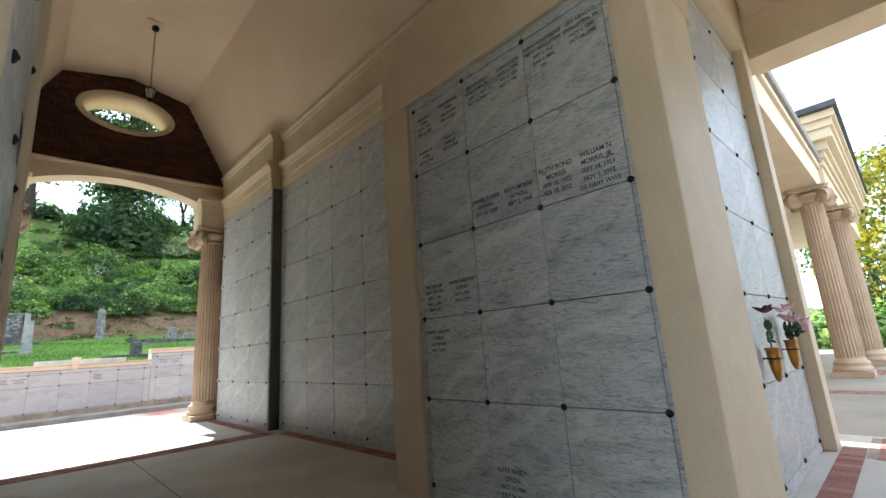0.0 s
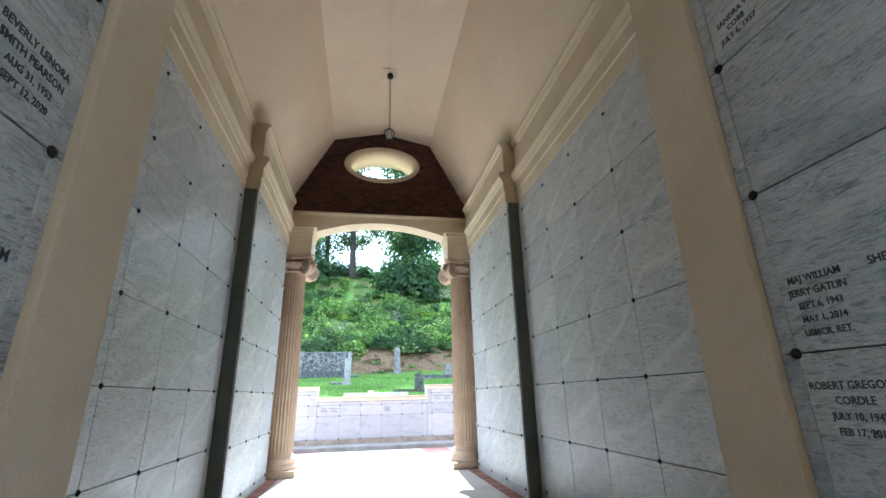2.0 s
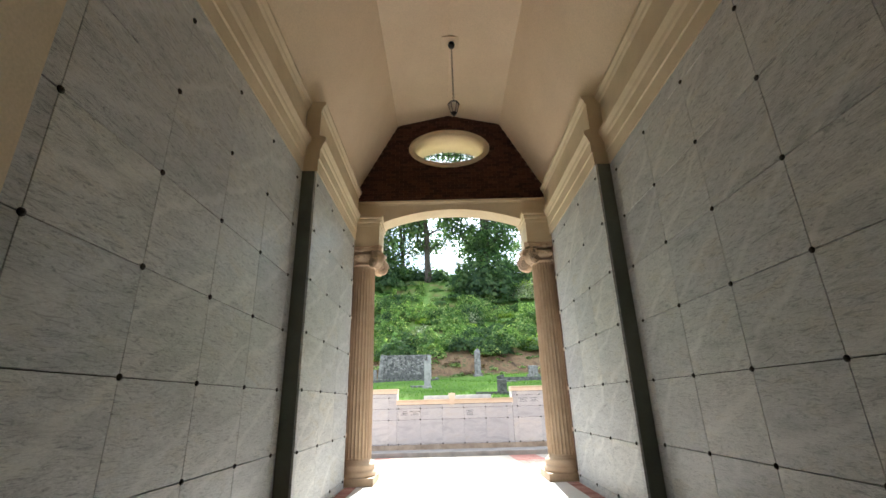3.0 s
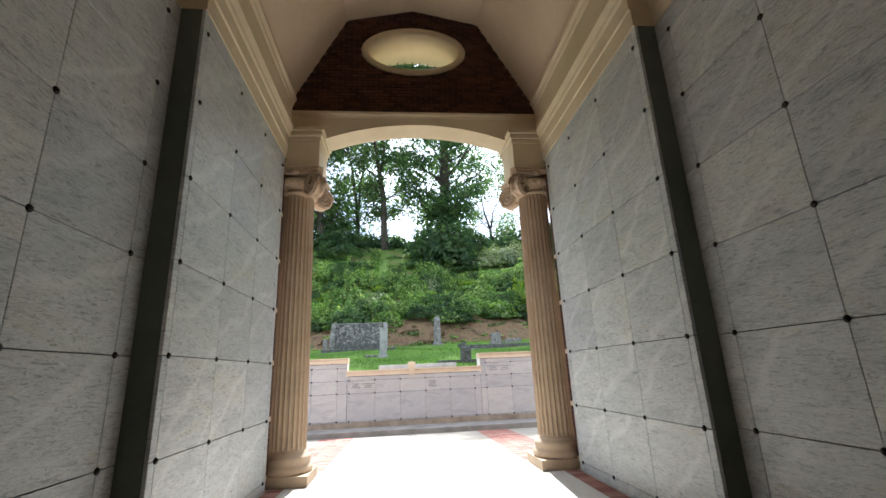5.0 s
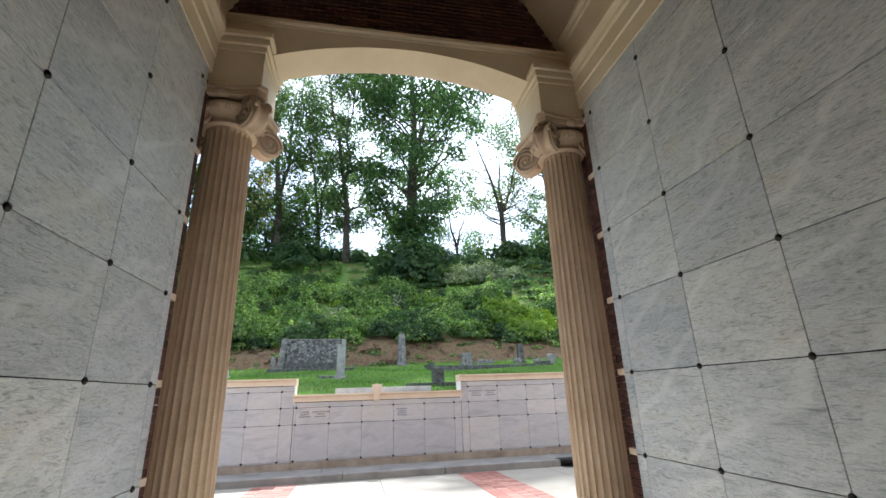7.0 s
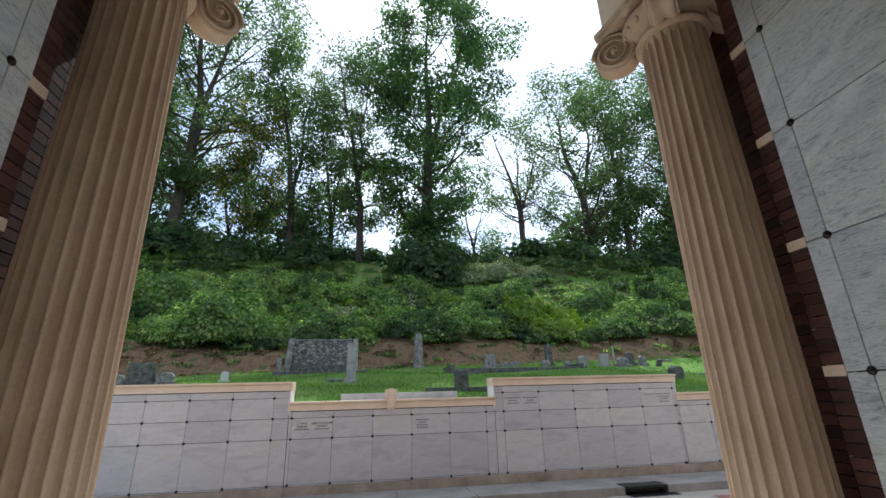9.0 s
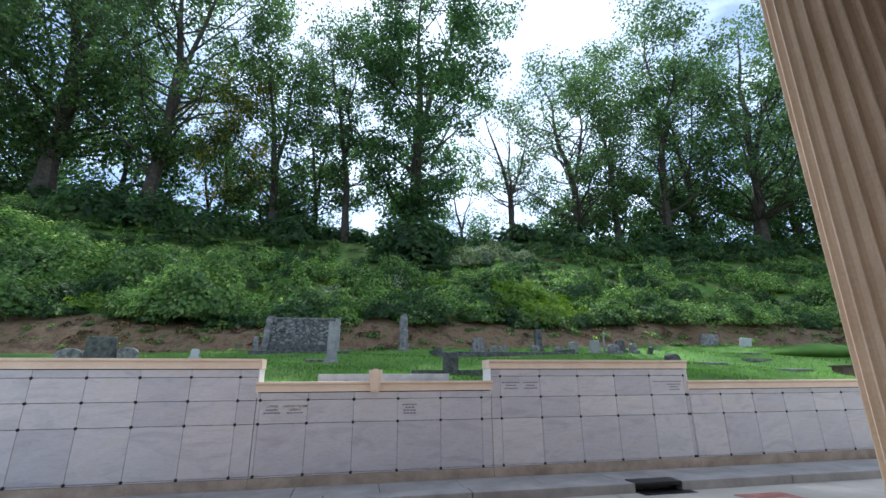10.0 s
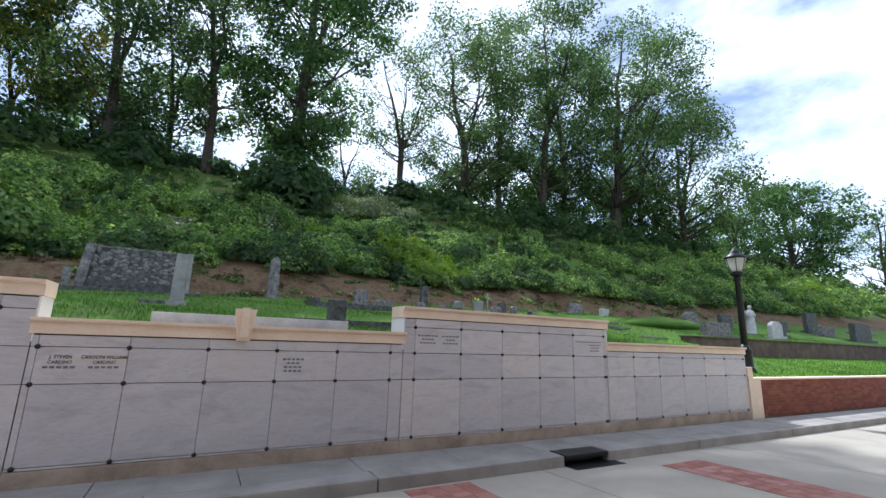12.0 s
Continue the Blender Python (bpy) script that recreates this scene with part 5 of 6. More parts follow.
grave(22.8, 30.2, 0.8, 0.2, 0.52, STONE_WHITE, "leaning pale headstone on the lawn", "flat", 10, 8, foot=False, taper=0.08)
grave(24.0, 24.0, 2.1, 0.35, 0.72, STONE_GREY, "wide low grey granite headstone", "flat")
grave(29.8, 24.0, 1.15, 0.25, 0.98, STONE_WHITE, "white headstone with a dark plaque", "round")
grave(31.6, 24.6, 1.0, 0.25, 1.0, STONE_DARK, DK, "flat")
grave(30.6, 27.2, 1.25, 0.25, 1.0, STONE_DARK, DK, "flat")
grave(28.2, 28.0, 1.35, 0.3, 0.95, STONE_GREY, "rough-topped grey headstone on the lawn", "round")
grave(42.4, 27.4, 1.6, 0.3, 1.5, STONE_DARK, DK, "flat")
grave(41.4, 26.2, 2.0, 0.6, 0.7, STONE_GREY, "wide grey base stone in the grass", "flat", foot=False)
grave(41.0, 24.0, 2.5, 0.35, 1.25, STONE_DARK, "wide polished black granite headstone", "flat")
grave(44.5, 27.8, 0.7, 0.25, 0.6, STONE_GREY, GR)
grave(52, 27.6, 3.2, 0.4, 0.9, STONE_GREY, "wide grey headstone at the far lawn", "flat")
grave(37.5, 27, 0.7, 0.2, 0.8, STONE_DARK, DK)

# family plot: rubble screen between two posts, and its kerb
plot = empty("family_plot", pose(-1.55, 29.4, ground_z(-1.55, 29.4) - 0.1), "old family plot with a rubble stone screen and kerb", "grave plot")
part("screen", boxm(-1.45, 1.35, -0.10, 0.14, 0, 1.58, 0.02), STONE_DARK, plot)
bm = bmesh.new()
rs = random.Random(5)
for k in range(150):
    x, z = rs.uniform(-1.38, 1.28), rs.uniform(0.45, 1.54)
    r = rs.uniform(0.05, 0.10)
    bmesh.ops.create_icosphere(bm, subdivisions=1, radius=r, matrix=Matrix.Translation((x, -0.10, z)) @ Matrix.Diagonal((1.2, 0.4, 0.9, 1)))
part("rubble", bm, STONE_GREY, plot, kind="stuff")
part("rail", boxm(-1.50, 1.42, -0.12, 0.16, 1.58, 1.65, 0.02), STONE_GREY, plot)
part("post", slab_stone(0.30, 0.34, 1.70, "flat", taper=0.1), STONE_GREY, plot, "leaning grey post", pose(-1.62, -0.05, 0, 0, 6, 0))
part("post", slab_stone(0.24, 0.3, 1.64, "flat", taper=0.05), STONE_PALE, plot, "pale upright post", pose(1.52, -0.05, 0))
part("kerb", boxm(-1.95, 2.1, -1.5, -1.28, -0.55, 0.07, 0.02), STONE_DARK, plot)
part("kerb", boxm(1.92, 2.1, -1.27, 0.2, -0.5, 0.16, 0.02), STONE_GREY, plot)
lowk = empty("grave_kerb", pose(7.1, 26.3, ground_z(7.1, 26.3)), "long low dark stone kerb round a burial plot", "kerb")
part("front_kerb", boxm(-3.0, 3.1, -0.2, 0.05, -0.3, 0.14, 0.02), STONE_DARK, lowk)
part("side_kerb", boxm(2.9, 3.1, 0.06, 2.2, -0.3, 0.30, 0.02), STONE_DARK, lowk)
part("side_kerb", boxm(-3.0, -2.8, 0.06, 2.2, -0.3, 0.30, 0.02), STONE_DARK, lowk)
thing("grave_kerb", boxm(0, 2.6, 0, 0.18, -0.2, 0.10, 0.01), STONE_DARK, "low dark stone grave edging in the grass", "kerb", m=pose(2.2, 19.4, ground_z(2.2, 19.4)))
for x, y, w in ((-0.4, 24.6, 0.9), (4.4, 25.4, 0.7), (15.2, 24.5, 1.3), (18.2, 25.2, 1.2), (20.4, 27.6, 0.8), (16.8, 22.3, 1.1)):
    thing("flat_marker", boxm(-w / 2, w / 2, -0.3, 0.3, -0.05, 0.07, 0.01), STONE_GREY, "flat grey grave marker lying in the grass", "grave marker", group="flat markers", m=pose(x, y, ground_z(x, y), 4, 0, 12))
terr = thing("terrace_wall", boxm(18.2, 46, 21.7, 22.1, 0.9, 1.96, 0.02), TERRACE, "low brown stone terrace wall on the lawn", "wall")
part("capstone", boxm(18.15, 46.05, 21.65, 22.15, 1.962, 2.02, 0.01), TERRACE, terr)
bm = bmesh.new()
bmesh.ops.create_icosphere(bm, subdivisions=4, radius=1)
for q in bm.verts:
    q.co = Vector((q.co.x * 2.9, q.co.y * 1.5, q.co.z * 0.45 * (1 + 0.25 * noise.noise(q.co * 2.3))))
thing("mound", bm, GROUND, "low grassy grave mound on the lawn", "mound", smooth=True, m=pose(24.5, 27.4, ground_z(24.5, 27.4) - 0.05))

# winged statue: one plain mesh
bm = lathe([(0.30, 0), (0.30, 0.10), (0.24, 0.13), (0.25, 0.55), (0.23, 0.75), (0.19, 0.95), (0.20, 1.15), (0.22, 1.32), (0.16, 1.42), (0.07, 1.46), (0.065, 1.50)], 18)
bmesh.ops.create_uvsphere(bm, u_segments=14, v_segments=10, radius=0.115, matrix=Matrix.Translation((0, -0.02, 1.60)) @ Matrix.Diagonal((0.9, 1, 1.15, 1)))
for s in (-1, 1):
    tube(bm, [(0.10 * s, 0.12, 1.36), (0.30 * s, 0.18, 1.25), (0.36 * s, 0.20, 0.9), (0.26 * s, 0.18, 0.5)], [0.05, 0.11, 0.10, 0.03], 8)
    tube(bm, [(0.20 * s, 0, 1.32), (0.25 * s, -0.08, 1.1), (0.06 * s, -0.24, 1.12)], [0.06, 0.055, 0.04], 8)
thing("statue", bm, STONE_WHITE, "white stone winged figure on a round base", "statue", smooth=True, m=pose(29.3, 25.0, ground_z(29.3, 25.0) - 0.03, 0, 0, -20))

# street lamp by the wall's end
lp = empty("street_lamp", pose(13.55, 17.2, ground_z(13.55, 17.2) - 0.05), "black iron post lamp with a frosted glass lantern", "street lamp")
part("base", lathe([(0.20, 0), (0.20, 0.10), (0.16, 0.14), (0.15, 0.50), (0.17, 0.54), (0.12, 0.62), (0.09, 0.72)], 16), IRON, lp, smooth=True)
part("post", lathe([(0.088, 0.70), (0.082, 1.6), (0.072, 2.42), (0.10, 2.45), (0.10, 2.50), (0.06, 2.56)], 14), IRON, lp, smooth=True)
part("collar", lathe([(0.06, 2.54), (0.13, 2.59), (0.165, 2.62), (0.165, 2.66), (0.13, 2.69)], 14), IRON, lp, smooth=True)
glass = part("glass", lathe([(0.13, 2.69), (0.19, 2.80), (0.235, 3.00), (0.245, 3.06)], 14), FROSTED, lp, "frosted glass bowl", smooth=True)
for k in range(6):
    a = math.pi / 6 + k * math.pi / 3
    part("rib", tube(bmesh.new(), [(0.135 * math.cos(a), 0.135 * math.sin(a), 2.69), (0.197 * math.cos(a), 0.197 * math.sin(a), 2.80), (0.25 * math.cos(a), 0.25 * math.sin(a), 3.06)], [0.010] * 3, 5), IRON, glass)
part("hood", lathe([(0.255, 3.05), (0.275, 3.07), (0.26, 3.11), (0.17, 3.18), (0.14, 3.21), (0.14, 3.25), (0.06, 3.30), (0.035, 3.34), (0.008, 3.39)], 16), IRON, lp, smooth=True)

# ---------------------------------------------------------------- neighbouring portico seen from the front hall
copy_thing(c0, pose(14.2, -1.05, 0))
copy_thing(c0, pose(17.5, -1.27, 0))
nb = empty("portico", pose(0, 0, 0), "cream classical portico with a deep cornice and dark roof edge", "building")
part("architrave", boxm(7.6, 15.75, -1.30, -0.55, 4.66, 5.30, 0.01), CREAM, nb)
part("eave", boxm(7.6, 15.85, -1.36, -0.3, 5.302, 5.46, 0.02), CREAM, nb)
part("roof_edge", boxm(7.6, 15.8, -1.42, 0.4, 5.462, 5.70, 0.03), KERB, nb, "weathered roof edge")
part("wall", boxm(7.0, 24, 1.9, 2.3, 0, 5.6), CREAM, nb)
part("soffit", boxm(7.6, 15.7, -0.55, 1.9, 4.67, 4.78), CREAM, nb)
part("frieze", boxm(14.9, 26, -1.40, 3, 4.66, 5.35, 0.01), CREAM, nb)
for k, (o, z0, z1) in enumerate(((0.10, 5.352, 5.55), (0.22, 5.552, 5.72), (0.36, 5.722, 5.95), (0.62, 5.952, 6.22), (0.72, 6.222, 6.42), (0.86, 6.422, 6.62))):
    part("cornice_step", boxm(14.9 - o * 0.8, 26, -1.40 - o * 0.62, 3, z0, z1, 0.015), CREAM, nb)
part("roof", boxm(14.05, 26.2, -2.02, 3.4, 6.622, 6.78, 0.02), SLATE, nb, "dark slate roof edge")
fence = empty("fence", pose(24.5, -4.2, 0), "black iron railing at the edge of the forecourt", "fence")
for k in range(26):
    part("bar", boxm(-0.012, 0.012, -0.012, 0.012, 0, 1.12), IRON, fence, m=pose(0, -2.6 + 0.2 * k, 0))
part("rail", boxm(-0.02, 0.02, -2.7, 2.6, 1.02, 1.06), IRON, fence)
part("rail", boxm(-0.02, 0.02, -2.7, 2.6, 0.14, 0.18), IRON, fence)
_gz = ground_z
def ground_z(x, y):
    return 0.0
tree(31, 33, -3.5, 10.5, 9, 7000, LEAF_YELLOW, "tree with yellowing leaves beyond the railing", 0.2, (0, 0), 0.34, 24, 0.25)
tree(32, 38, -7.5, 10, 11, 7000, LEAF_YELLOW, "tree with yellowing leaves beyond the railing", 0.1, (0, 0), 0.36, 22, 0.25)
tree(33, 40, -1.0, 13, 9, 6000, LEAF, "dark green tree beyond the railing", 0.1, (0, 0), 0.4, 22, 0.3)
thicket("hedge", "green hedge beyond the railing", LEAF_SHRUB, [(28 + rng.random(), y, 1.5) for y in np.arange(-14, 4, 1.0)], rng, 1.3, 0.26, 1.2)
ground_z = _gz

# ---------------------------------------------------------------- flower vases on the front wall
def vase(x, z, flowers):
    v = empty("flower_vase", pose(x, -1.335, z), "brass cone vase on the marble with " + flowers, "vase", group="wall vases")
    cone = part("cone", lathe([(0.008, -0.02), (0.022, 0.0), (0.040, 0.08), (0.049, 0.17), (0.050, 0.235), (0.056, 0.245), (0.056, 0.255), (0.046, 0.256)], 20), GOLD, v, "aged brass cone", pose(0, -0.075, 0), True)
    part("ring", lathe([(0.05, 0.16), (0.056, 0.163), (0.056, 0.172), (0.05, 0.175)], 20), IRON, cone)
    part("bracket", tube(bmesh.new(), [(0, 0.004, 0.168), (0, -0.03, 0.168)], [0.008, 0.008], 8), IRON, v)
    return v


rf = random.Random(3)
def flower_head(bm, c, r, n):
    for k in range(n):
        a = 2 * math.pi * k / n + rf.random()
        d = Vector((math.cos(a), math.sin(a) * 0.7, 0.35 + 0.4 * rf.random())).normalized()
        bmesh.ops.create_uvsphere(bm, u_segments=7, v_segments=5, radius=r, matrix=Matrix.Translation(Vector(c) + d * r * 0.9) @ d.to_track_quat("Z", "Y").to_matrix().to_4x4() @ Matrix.Diagonal((0.55, 0.22, 1, 1)))


v1 = vase(4.34, 0.90, "one dark drooping rose")
st = tube(bmesh.new(), [(0, -0.075, 0.25), (-0.05, -0.08, 0.36), (-0.11, -0.09, 0.50)], [0.006, 0.005, 0.004], 6)
for c in ((-0.06, -0.09, 0.36), (-0.10, -0.10, 0.44), (-0.03, -0.09, 0.31), (-0.12, -0.09, 0.33)):
    bmesh.ops.create_uvsphere(st, u_segments=7, v_segments=5, radius=0.045, matrix=Matrix.Translation(c) @ Euler((rf.random() * 3, rf.random() * 3, 0)).to_matrix().to_4x4() @ Matrix.Diagonal((1, 0.25, 0.7, 1)))
part("stem", st, STEM, v1, smooth=True)
fh = bmesh.new()
flower_head(fh, (-0.14, -0.10, 0.54), 0.05, 8)
part("bloom", fh, PETAL_DARK, v1, "dark wine silk rose", smooth=True)
v2 = vase(5.18, 0.93, "pink silk flowers")
st = bmesh.new()
for k in range(7):
    a, e = k * 0.9, 0.12 + 0.09 * rf.random()
    tube(st, [(0, -0.075, 0.25), (e * 0.5 * math.cos(a), -0.08 - 0.03 * rf.random(), 0.34), (e * math.cos(a), -0.09 - 0.06 * rf.random(), 0.40 + 0.12 * rf.random())], [0.005] * 3, 5)
for k in range(14):
    bmesh.ops.create_uvsphere(st, u_segments=7, v_segments=5, radius=0.05, matrix=Matrix.Translation((rf.uniform(-0.11, 0.10), rf.uniform(-0.16, -0.06), rf.uniform(0.27, 0.40))) @ Euler((rf.random() * 3, rf.random() * 3, rf.random() * 3)).to_matrix().to_4x4() @ Matrix.Diagonal((1, 0.3, 0.5, 1)))
part("stem", st, STEM, v2, smooth=True)
for k, c in enumerate(((-0.16, -0.10, 0.46), (-0.08, -0.13, 0.42), (0.02, -0.14, 0.44), (0.10, -0.15, 0.40), (0.19, -0.15, 0.34), (0.08, -0.10, 0.55), (-0.20, -0.09, 0.52))):
    fh = bmesh.new()
    flower_head(fh, c, 0.062 if k in (4, 3) else 0.045, 9)
    part("bloom", fh, PETAL, v2, "pale pink silk bloom", smooth=True)

# ---------------------------------------------------------------- names and dates
def block(key, u, z, lines, size=0.052, step=0.062, mat=None):
    wall, m = walls[key]
    size, z = size * 0.97, z - 0.012
    for k, s in enumerate(lines):
        lettering(s, u, z - k * step, size if k < 2 or len(lines) < 4 else size * 0.9, wall, m, mat)


def bars(wall, m, u, z, widths, mat, h=0.022, step=0.045):
    bm = bmesh.new()
    for k, w in enumerate(widths):
        n = max(2, int(w / 0.05))
        for i in range(n):
            x = u - w / 2 + w * (i + 0.1) / n
            box(bm, x, x + w / n * 0.75, z - k * step, z - k * step + h, 0.0004, 0.0014)
    part("lettering", bm, mat, wall, "worn carved lettering")


E_ = ("a", 1)
block(E_, 0.60, 2.355 + 0.275, ["RUTH BOND", "MORRIS", "APR 15, 1922", "FEB 18, 2012"], 0.058)
block(E_, 0.94, 2.355 + 0.29, ["WILLIAM N.", "MORRIS, JR.", "SEPT 14, 1923", "NOV 5, 2012", "US NAVY WWII"], 0.056)
block(E_, -0.12, 2.355 + 0.23, ["DANIEL ROGER", "HOWELL", "JAN 31, 1949"])
block(E_, 0.24, 2.355 + 0.23, ["KEITH MORRIS", "HOWELL", "SEPT 2, 1954"])
block(E_, -0.86, 3.10 + 0.60, ["VERNON O.", "WEBB", "JUL 24, 1912", "SEPT 15, 1982"], 0.046, 0.055)
block(E_, -0.50, 3.10 + 0.62, ["ELIZABETH M.", "WEBB", "MAR 20, 1915", "DEC 14, 2001"], 0.046, 0.055)
block(E_, -0.86, 3.10 + 0.22, ["SANDRA W.", "COBB", "JULY 6, 1957"], 0.046, 0.055)
block(E_, -0.50, 3.10 + 0.25, ["JOHN T.", "COBB, JR.", "APR 9, 1949"], 0.046, 0.055)
block(E_, -0.11, 3.10 + 0.62, ["LEO ARNOLD", "WOLLSTEIN, JR.", "NOV 9, 1953", "NOV 12, 2006"], 0.048, 0.056)
block(E_, 0.26, 3.10 + 0.62, ["JOHN JOSEPH", "WOLLSTEIN", "APR 9, 1959", "MAY 2, 1981"], 0.048, 0.056)
block(E_, 0.62, 3.10 + 0.64, ["SARAH ROUTLEDGE", "PETTY WOLLSTEIN", "SEPT 7, 1925", "JUNE 2, 2004", "RN"], 0.046, 0.055)
block(E_, 0.97, 3.10 + 0.64, ["LEO ARNOLD", "WOLLSTEIN, SR.", "NOV 1, 1895", "OCT 15, 1995"], 0.048, 0.056)
block(E_, -0.86, 1.61 + 0.30, ["MAJ WILLIAM", "JERRY GATLIN", "SEPT 6, 1943", "MAY 1, 2014", "USMCR, RET."], 0.044, 0.056)
block(E_, -0.49, 1.61 + 0.30, ["SHERRY BARTON", "GATLIN", "APR 7, 1944", "DEC 8, 2017"], 0.046, 0.056)
block(E_, -0.84, 0.865 + 0.61, ["ROBERT GREGORY", "CORDLE", "JULY 10, 1947", "FEB 17, 2012"], 0.044, 0.056)
block(E_, -0.10, 0.12 + 0.24, ["KATIE KINSEY", "DIXON", "OCT 17, 1904", "JULY 24, 2001"], 0.050, 0.060)
W_ = ("a", -1)
block(W_, 0.84, 2.355 + 0.30, ["BEVERLY LENORA", "SMITH PEARSON", "AUG 31, 1952", "SEPT 12, 2020"], 0.048, 0.062)
block(W_, 0.86, 1.61 + 0.32, ["MANGUM"], 0.060)
bars(*walls[W_], 0.86, 1.61 + 0.24, [0.24, 0.26], LETTER, 0.03, 0.062)
bars(*walls[W_], 0.46, 2.355 + 0.30, [0.26, 0.2, 0.24], LETTER, 0.03, 0.062)
bars(*walls[W_], 0.84, 3.10 + 0.20, [0.26, 0.2, 0.18], LETTER, 0.028, 0.055)
bars(*walls["p", 1], 4.72, 1.44, [0.36, 0.22, 0.26, 0.24], LETTER_FAINT, 0.03, 0.075)
RI = Matrix.Identity(4)
for u, ls in ((MID[0] + 0.19, ["J. STEVEN", "CARDINO"]), (MID[0] + 0.54, ["CAROLYN WILLIAMS", "CARDINO"])):
    for k, s in enumerate(ls):
        lettering(s, u, 1.257 - 0.11 - 0.05 * k, 0.046, rw_m, RI, LETTER)
    bars(rw_m, RI, u, 1.257 - 0.205, [0.26], LETTER_FAINT, 0.022)
bars(rw_m, RI, MID[3] + 0.2, 1.257 - 0.11, [0.26, 0.16, 0.22, 0.22], LETTER_FAINT, 0.024, 0.045)
bars(rw_r, RI, RIGHT[0] + 0.2, L4 - 0.12, [0.34, 0.2, 0.26], LETTER_FAINT, 0.022, 0.05)
bars(rw_r, RI, RIGHT[0] + 0.57, L4 - 0.12, [0.30, 0.16, 0.26], LETTER_FAINT, 0.022, 0.05)
bars(rw_r, RI, RIGHT[4] + 0.2, L4 - 0.12, [0.28], LETTER_FAINT, 0.018, 0.05)
bars(rw_r, RI, RIGHT[4] + 0.52, L4 - 0.12, [0.34, 0.30, 0.2, 0.24], LETTER_FAINT, 0.02, 0.05)

# ---------------------------------------------------------------- bricks of the gable
def in_gable(x, z):
    dx = abs(x - CX)
    roof = CEIL_LOW[1] + (CEIL_LOW[0] - dx) / (CEIL_LOW[0] - CEIL_CREASE[0]) * (CEIL_CREASE[1] - CEIL_LOW[1]) if dx > CEIL_CREASE[0] else CEIL_CREASE[1] + (CEIL_CREASE[0] - dx) / CEIL_CREASE[0] * (CEIL_APEX - CEIL_CREASE[1])
    hole = ((x - CX) / (OV_A + 0.02)) ** 2 + ((z - OV_Z) / (OV_B + 0.02)) ** 2
    return z < roof + 0.05 and hole > 1


count, rest = 0, bmesh.new()
for k in range(40):
    z = 5.755 + COURSE * (k + 0.5)
    for j in range(-13, 14):
        x = CX + 0.2075 * j + (0.104 if k % 2 else 0)
        if not in_gable(x, z):
            continue
        if count < 300:
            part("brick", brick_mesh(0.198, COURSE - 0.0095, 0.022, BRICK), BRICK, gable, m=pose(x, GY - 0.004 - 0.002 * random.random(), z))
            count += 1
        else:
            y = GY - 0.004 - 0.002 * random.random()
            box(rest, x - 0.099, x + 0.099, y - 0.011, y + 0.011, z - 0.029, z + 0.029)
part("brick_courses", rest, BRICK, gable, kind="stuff")

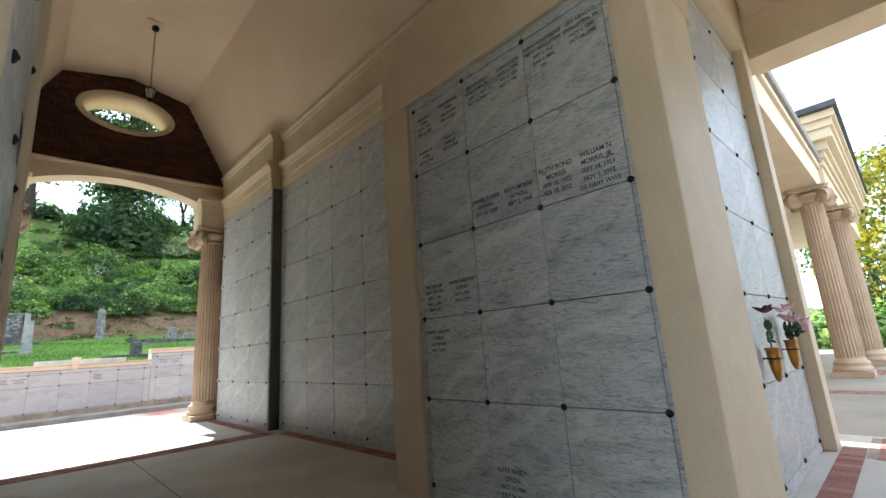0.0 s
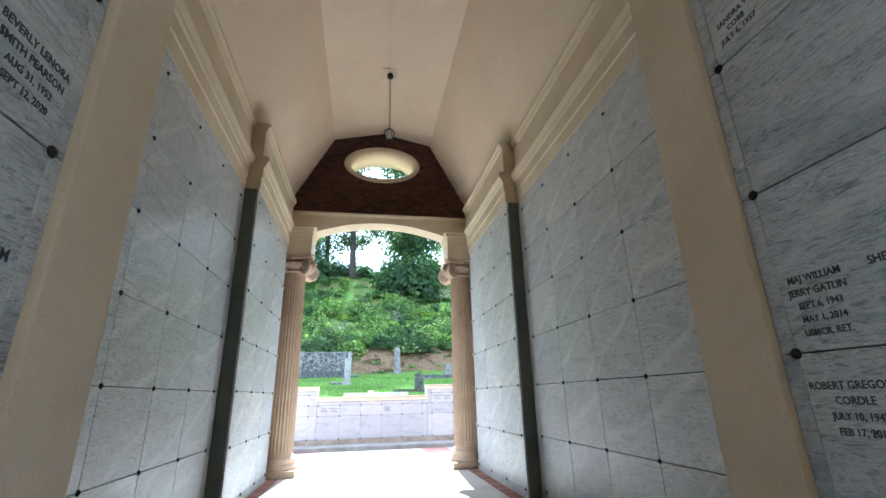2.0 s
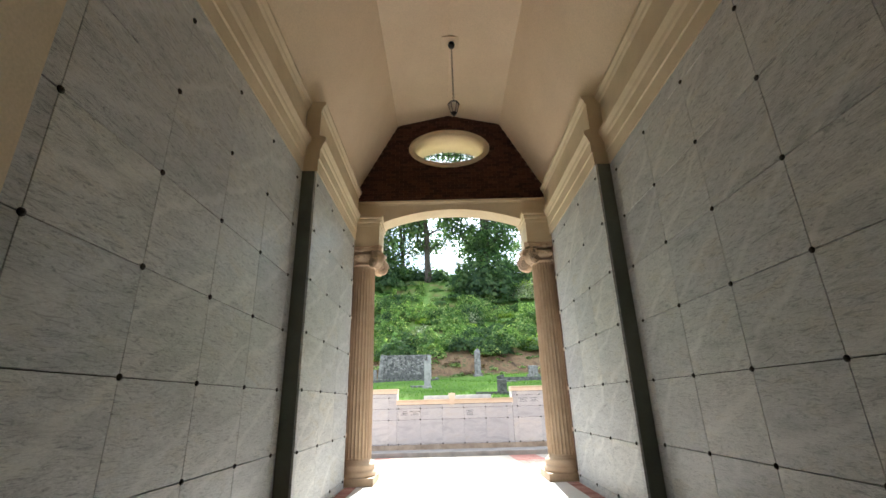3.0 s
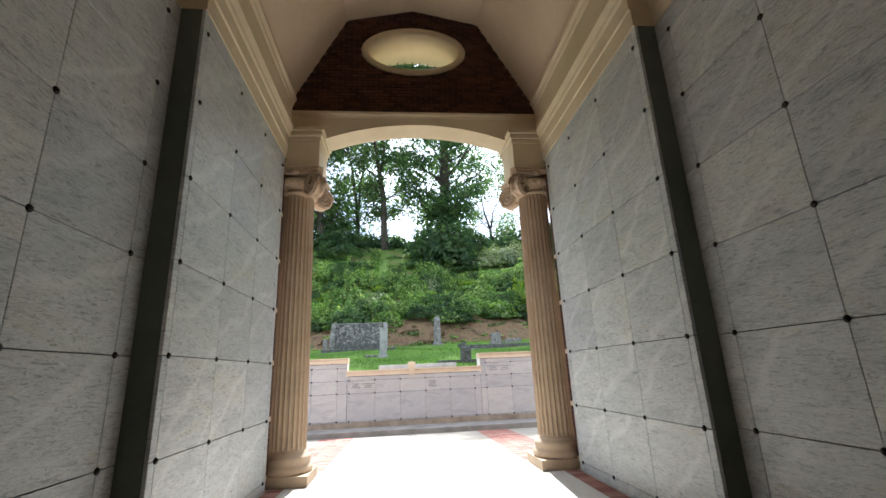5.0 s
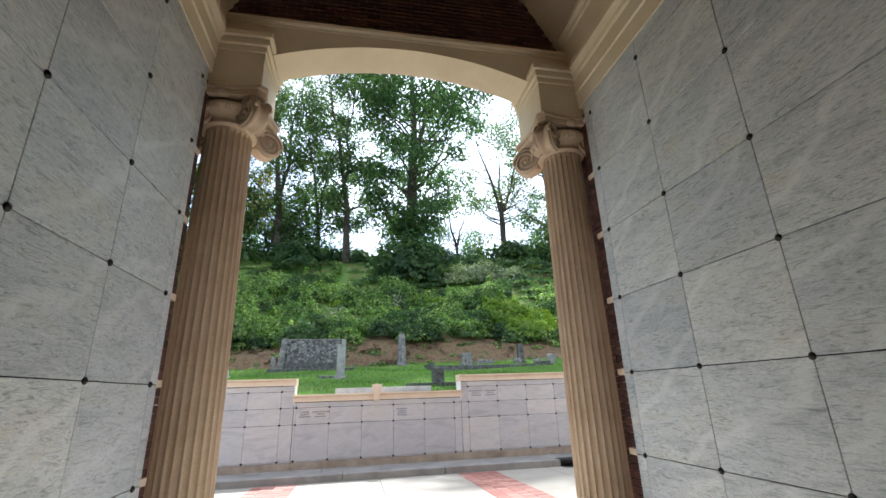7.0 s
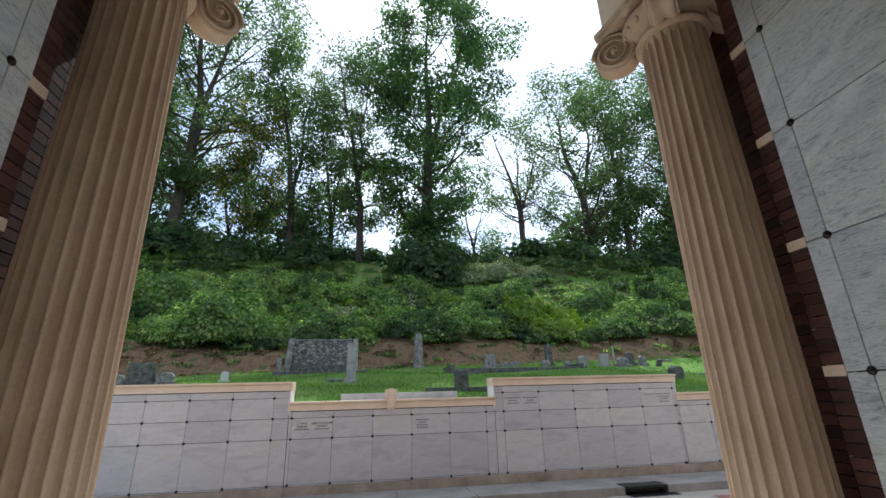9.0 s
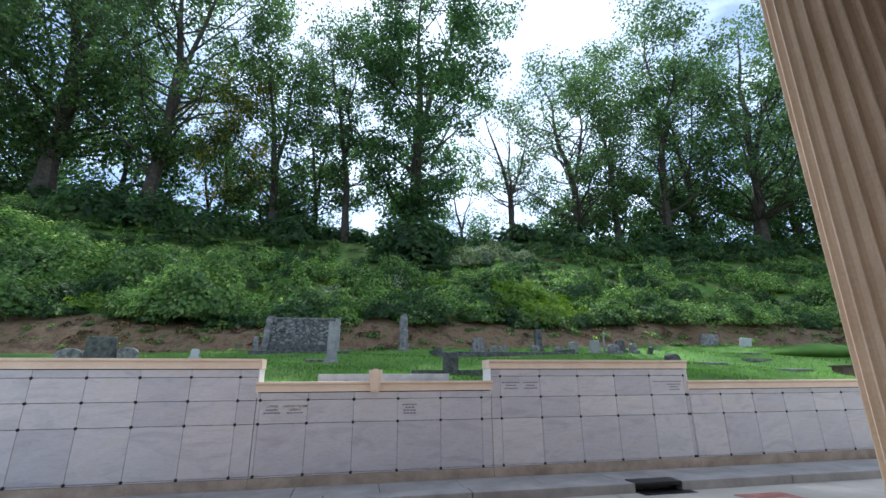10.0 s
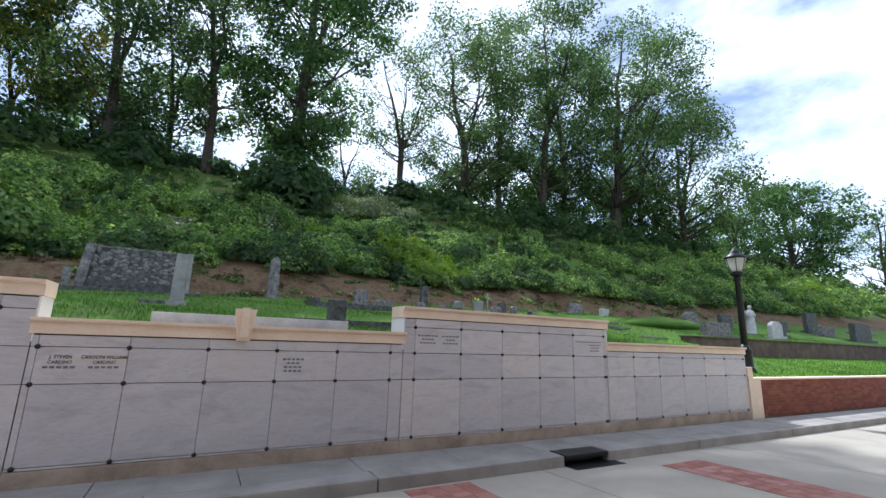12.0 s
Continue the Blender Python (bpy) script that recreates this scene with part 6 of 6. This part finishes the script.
# ---------------------------------------------------------------- paver bands
def paver_band(name, label, x0, x1, y0, y1, along, zf, limit, z_up=0.004):
    """Pavers 0.2 by 0.1 set across the band; along is the axis the band runs on."""
    bed = bmesh.new()
    n = 6
    for i in range(n):
        a, b = (x0 + (x1 - x0) * i / n, x0 + (x1 - x0) * (i + 1) / n) if along == "x" else (x0, x1)
        c, d = (y0 + (y1 - y0) * i / n, y0 + (y1 - y0) * (i + 1) / n) if along == "y" else (y0, y1)
        bed.faces.new([bed.verts.new((px, py, zf(py) + z_up * 0.6)) for px, py in ((a, c), (b, c), (b, d), (a, d))])
    band = thing(name, bed, MORTAR, label, "paving", "structure")
    rows = max(1, round(((y1 - y0) if along == "x" else (x1 - x0)) / 0.205))
    w = ((y1 - y0) if along == "x" else (x1 - x0)) / rows
    steps = int(((x1 - x0) if along == "x" else (y1 - y0)) / 0.104)
    done, rest = 0, bmesh.new()
    for i in range(steps):
        for r in range(rows):
            t = 0.104 * (i + 0.5) + (0.0 if r % 2 == 0 else 0.0)
            px, py = (x0 + t, y0 + w * (r + 0.5)) if along == "x" else (x0 + w * (r + 0.5), y0 + t)
            sx, sy = (0.096, w - 0.009) if along == "x" else (w - 0.009, 0.096)
            z = zf(py) + z_up + 0.0015 * random.random()
            if done < limit:
                part("brick", brick_mesh(sx, 0.02, sy, PAVER), PAVER, band, m=pose(px, py, z - 0.008))
                done += 1
            else:
                box(rest, px - sx / 2, px + sx / 2, py - sy / 2, py + sy / 2, z - 0.018, z + 0.002)
    if rest.verts:
        part("brick_courses", rest, PAVER, band, kind="stuff")
    else:
        rest.free()


flat = lambda y: 0.0
LBL = "band of worn red brick pavers in the concrete floor"
for s in (1, -1):
    a, b = sorted((CX + s * (WB - 0.21), CX + s * (WB - 0.005)))
    paver_band("paver_edge", LBL, a, b, 1.54, 5.94, "y", flat, 60)
    a, b = sorted((CX + s * (WC - 0.23), CX + s * (WC - 0.02)))
    paver_band("paver_edge", LBL, a, b, 6.41, 9.42, "y", flat, 40)
    a, b = sorted((CX + s * 2.46, CX + s * 5.26))
    paver_band("paver_edge", LBL, a, b, -1.665, -1.46, "x", flat, 30)
paver_band("paver_band", LBL, CX - 2.13, CX + 2.13, 5.95, 6.36, "x", flat, 90)
paver_band("paver_band", LBL, CX + 4.75, CX + 5.8, -5.6, -1.67, "y", flat, 60)
for x0 in (2.80, -1.22):
    paver_band("paver_band", "band of red brick pavers crossing the drive", x0, x0 + 0.82, 10.3, 15.14, "y", drive_z, 60)
paver_band("paver_band", "band of red brick pavers crossing the drive", 6.42, 7.24, 10.3, 14.75, "y", drive_z, 120)
fz = lambda y: -0.004
paver_band("paver_band", "band of red brick pavers crossing the forecourt", 11.0, 11.42, -8, 1.6, "y", fz, 0)
paver_band("paver_band", "band of red brick pavers crossing the forecourt", 14.7, 15.9, -8, -1.2, "y", fz, 0)
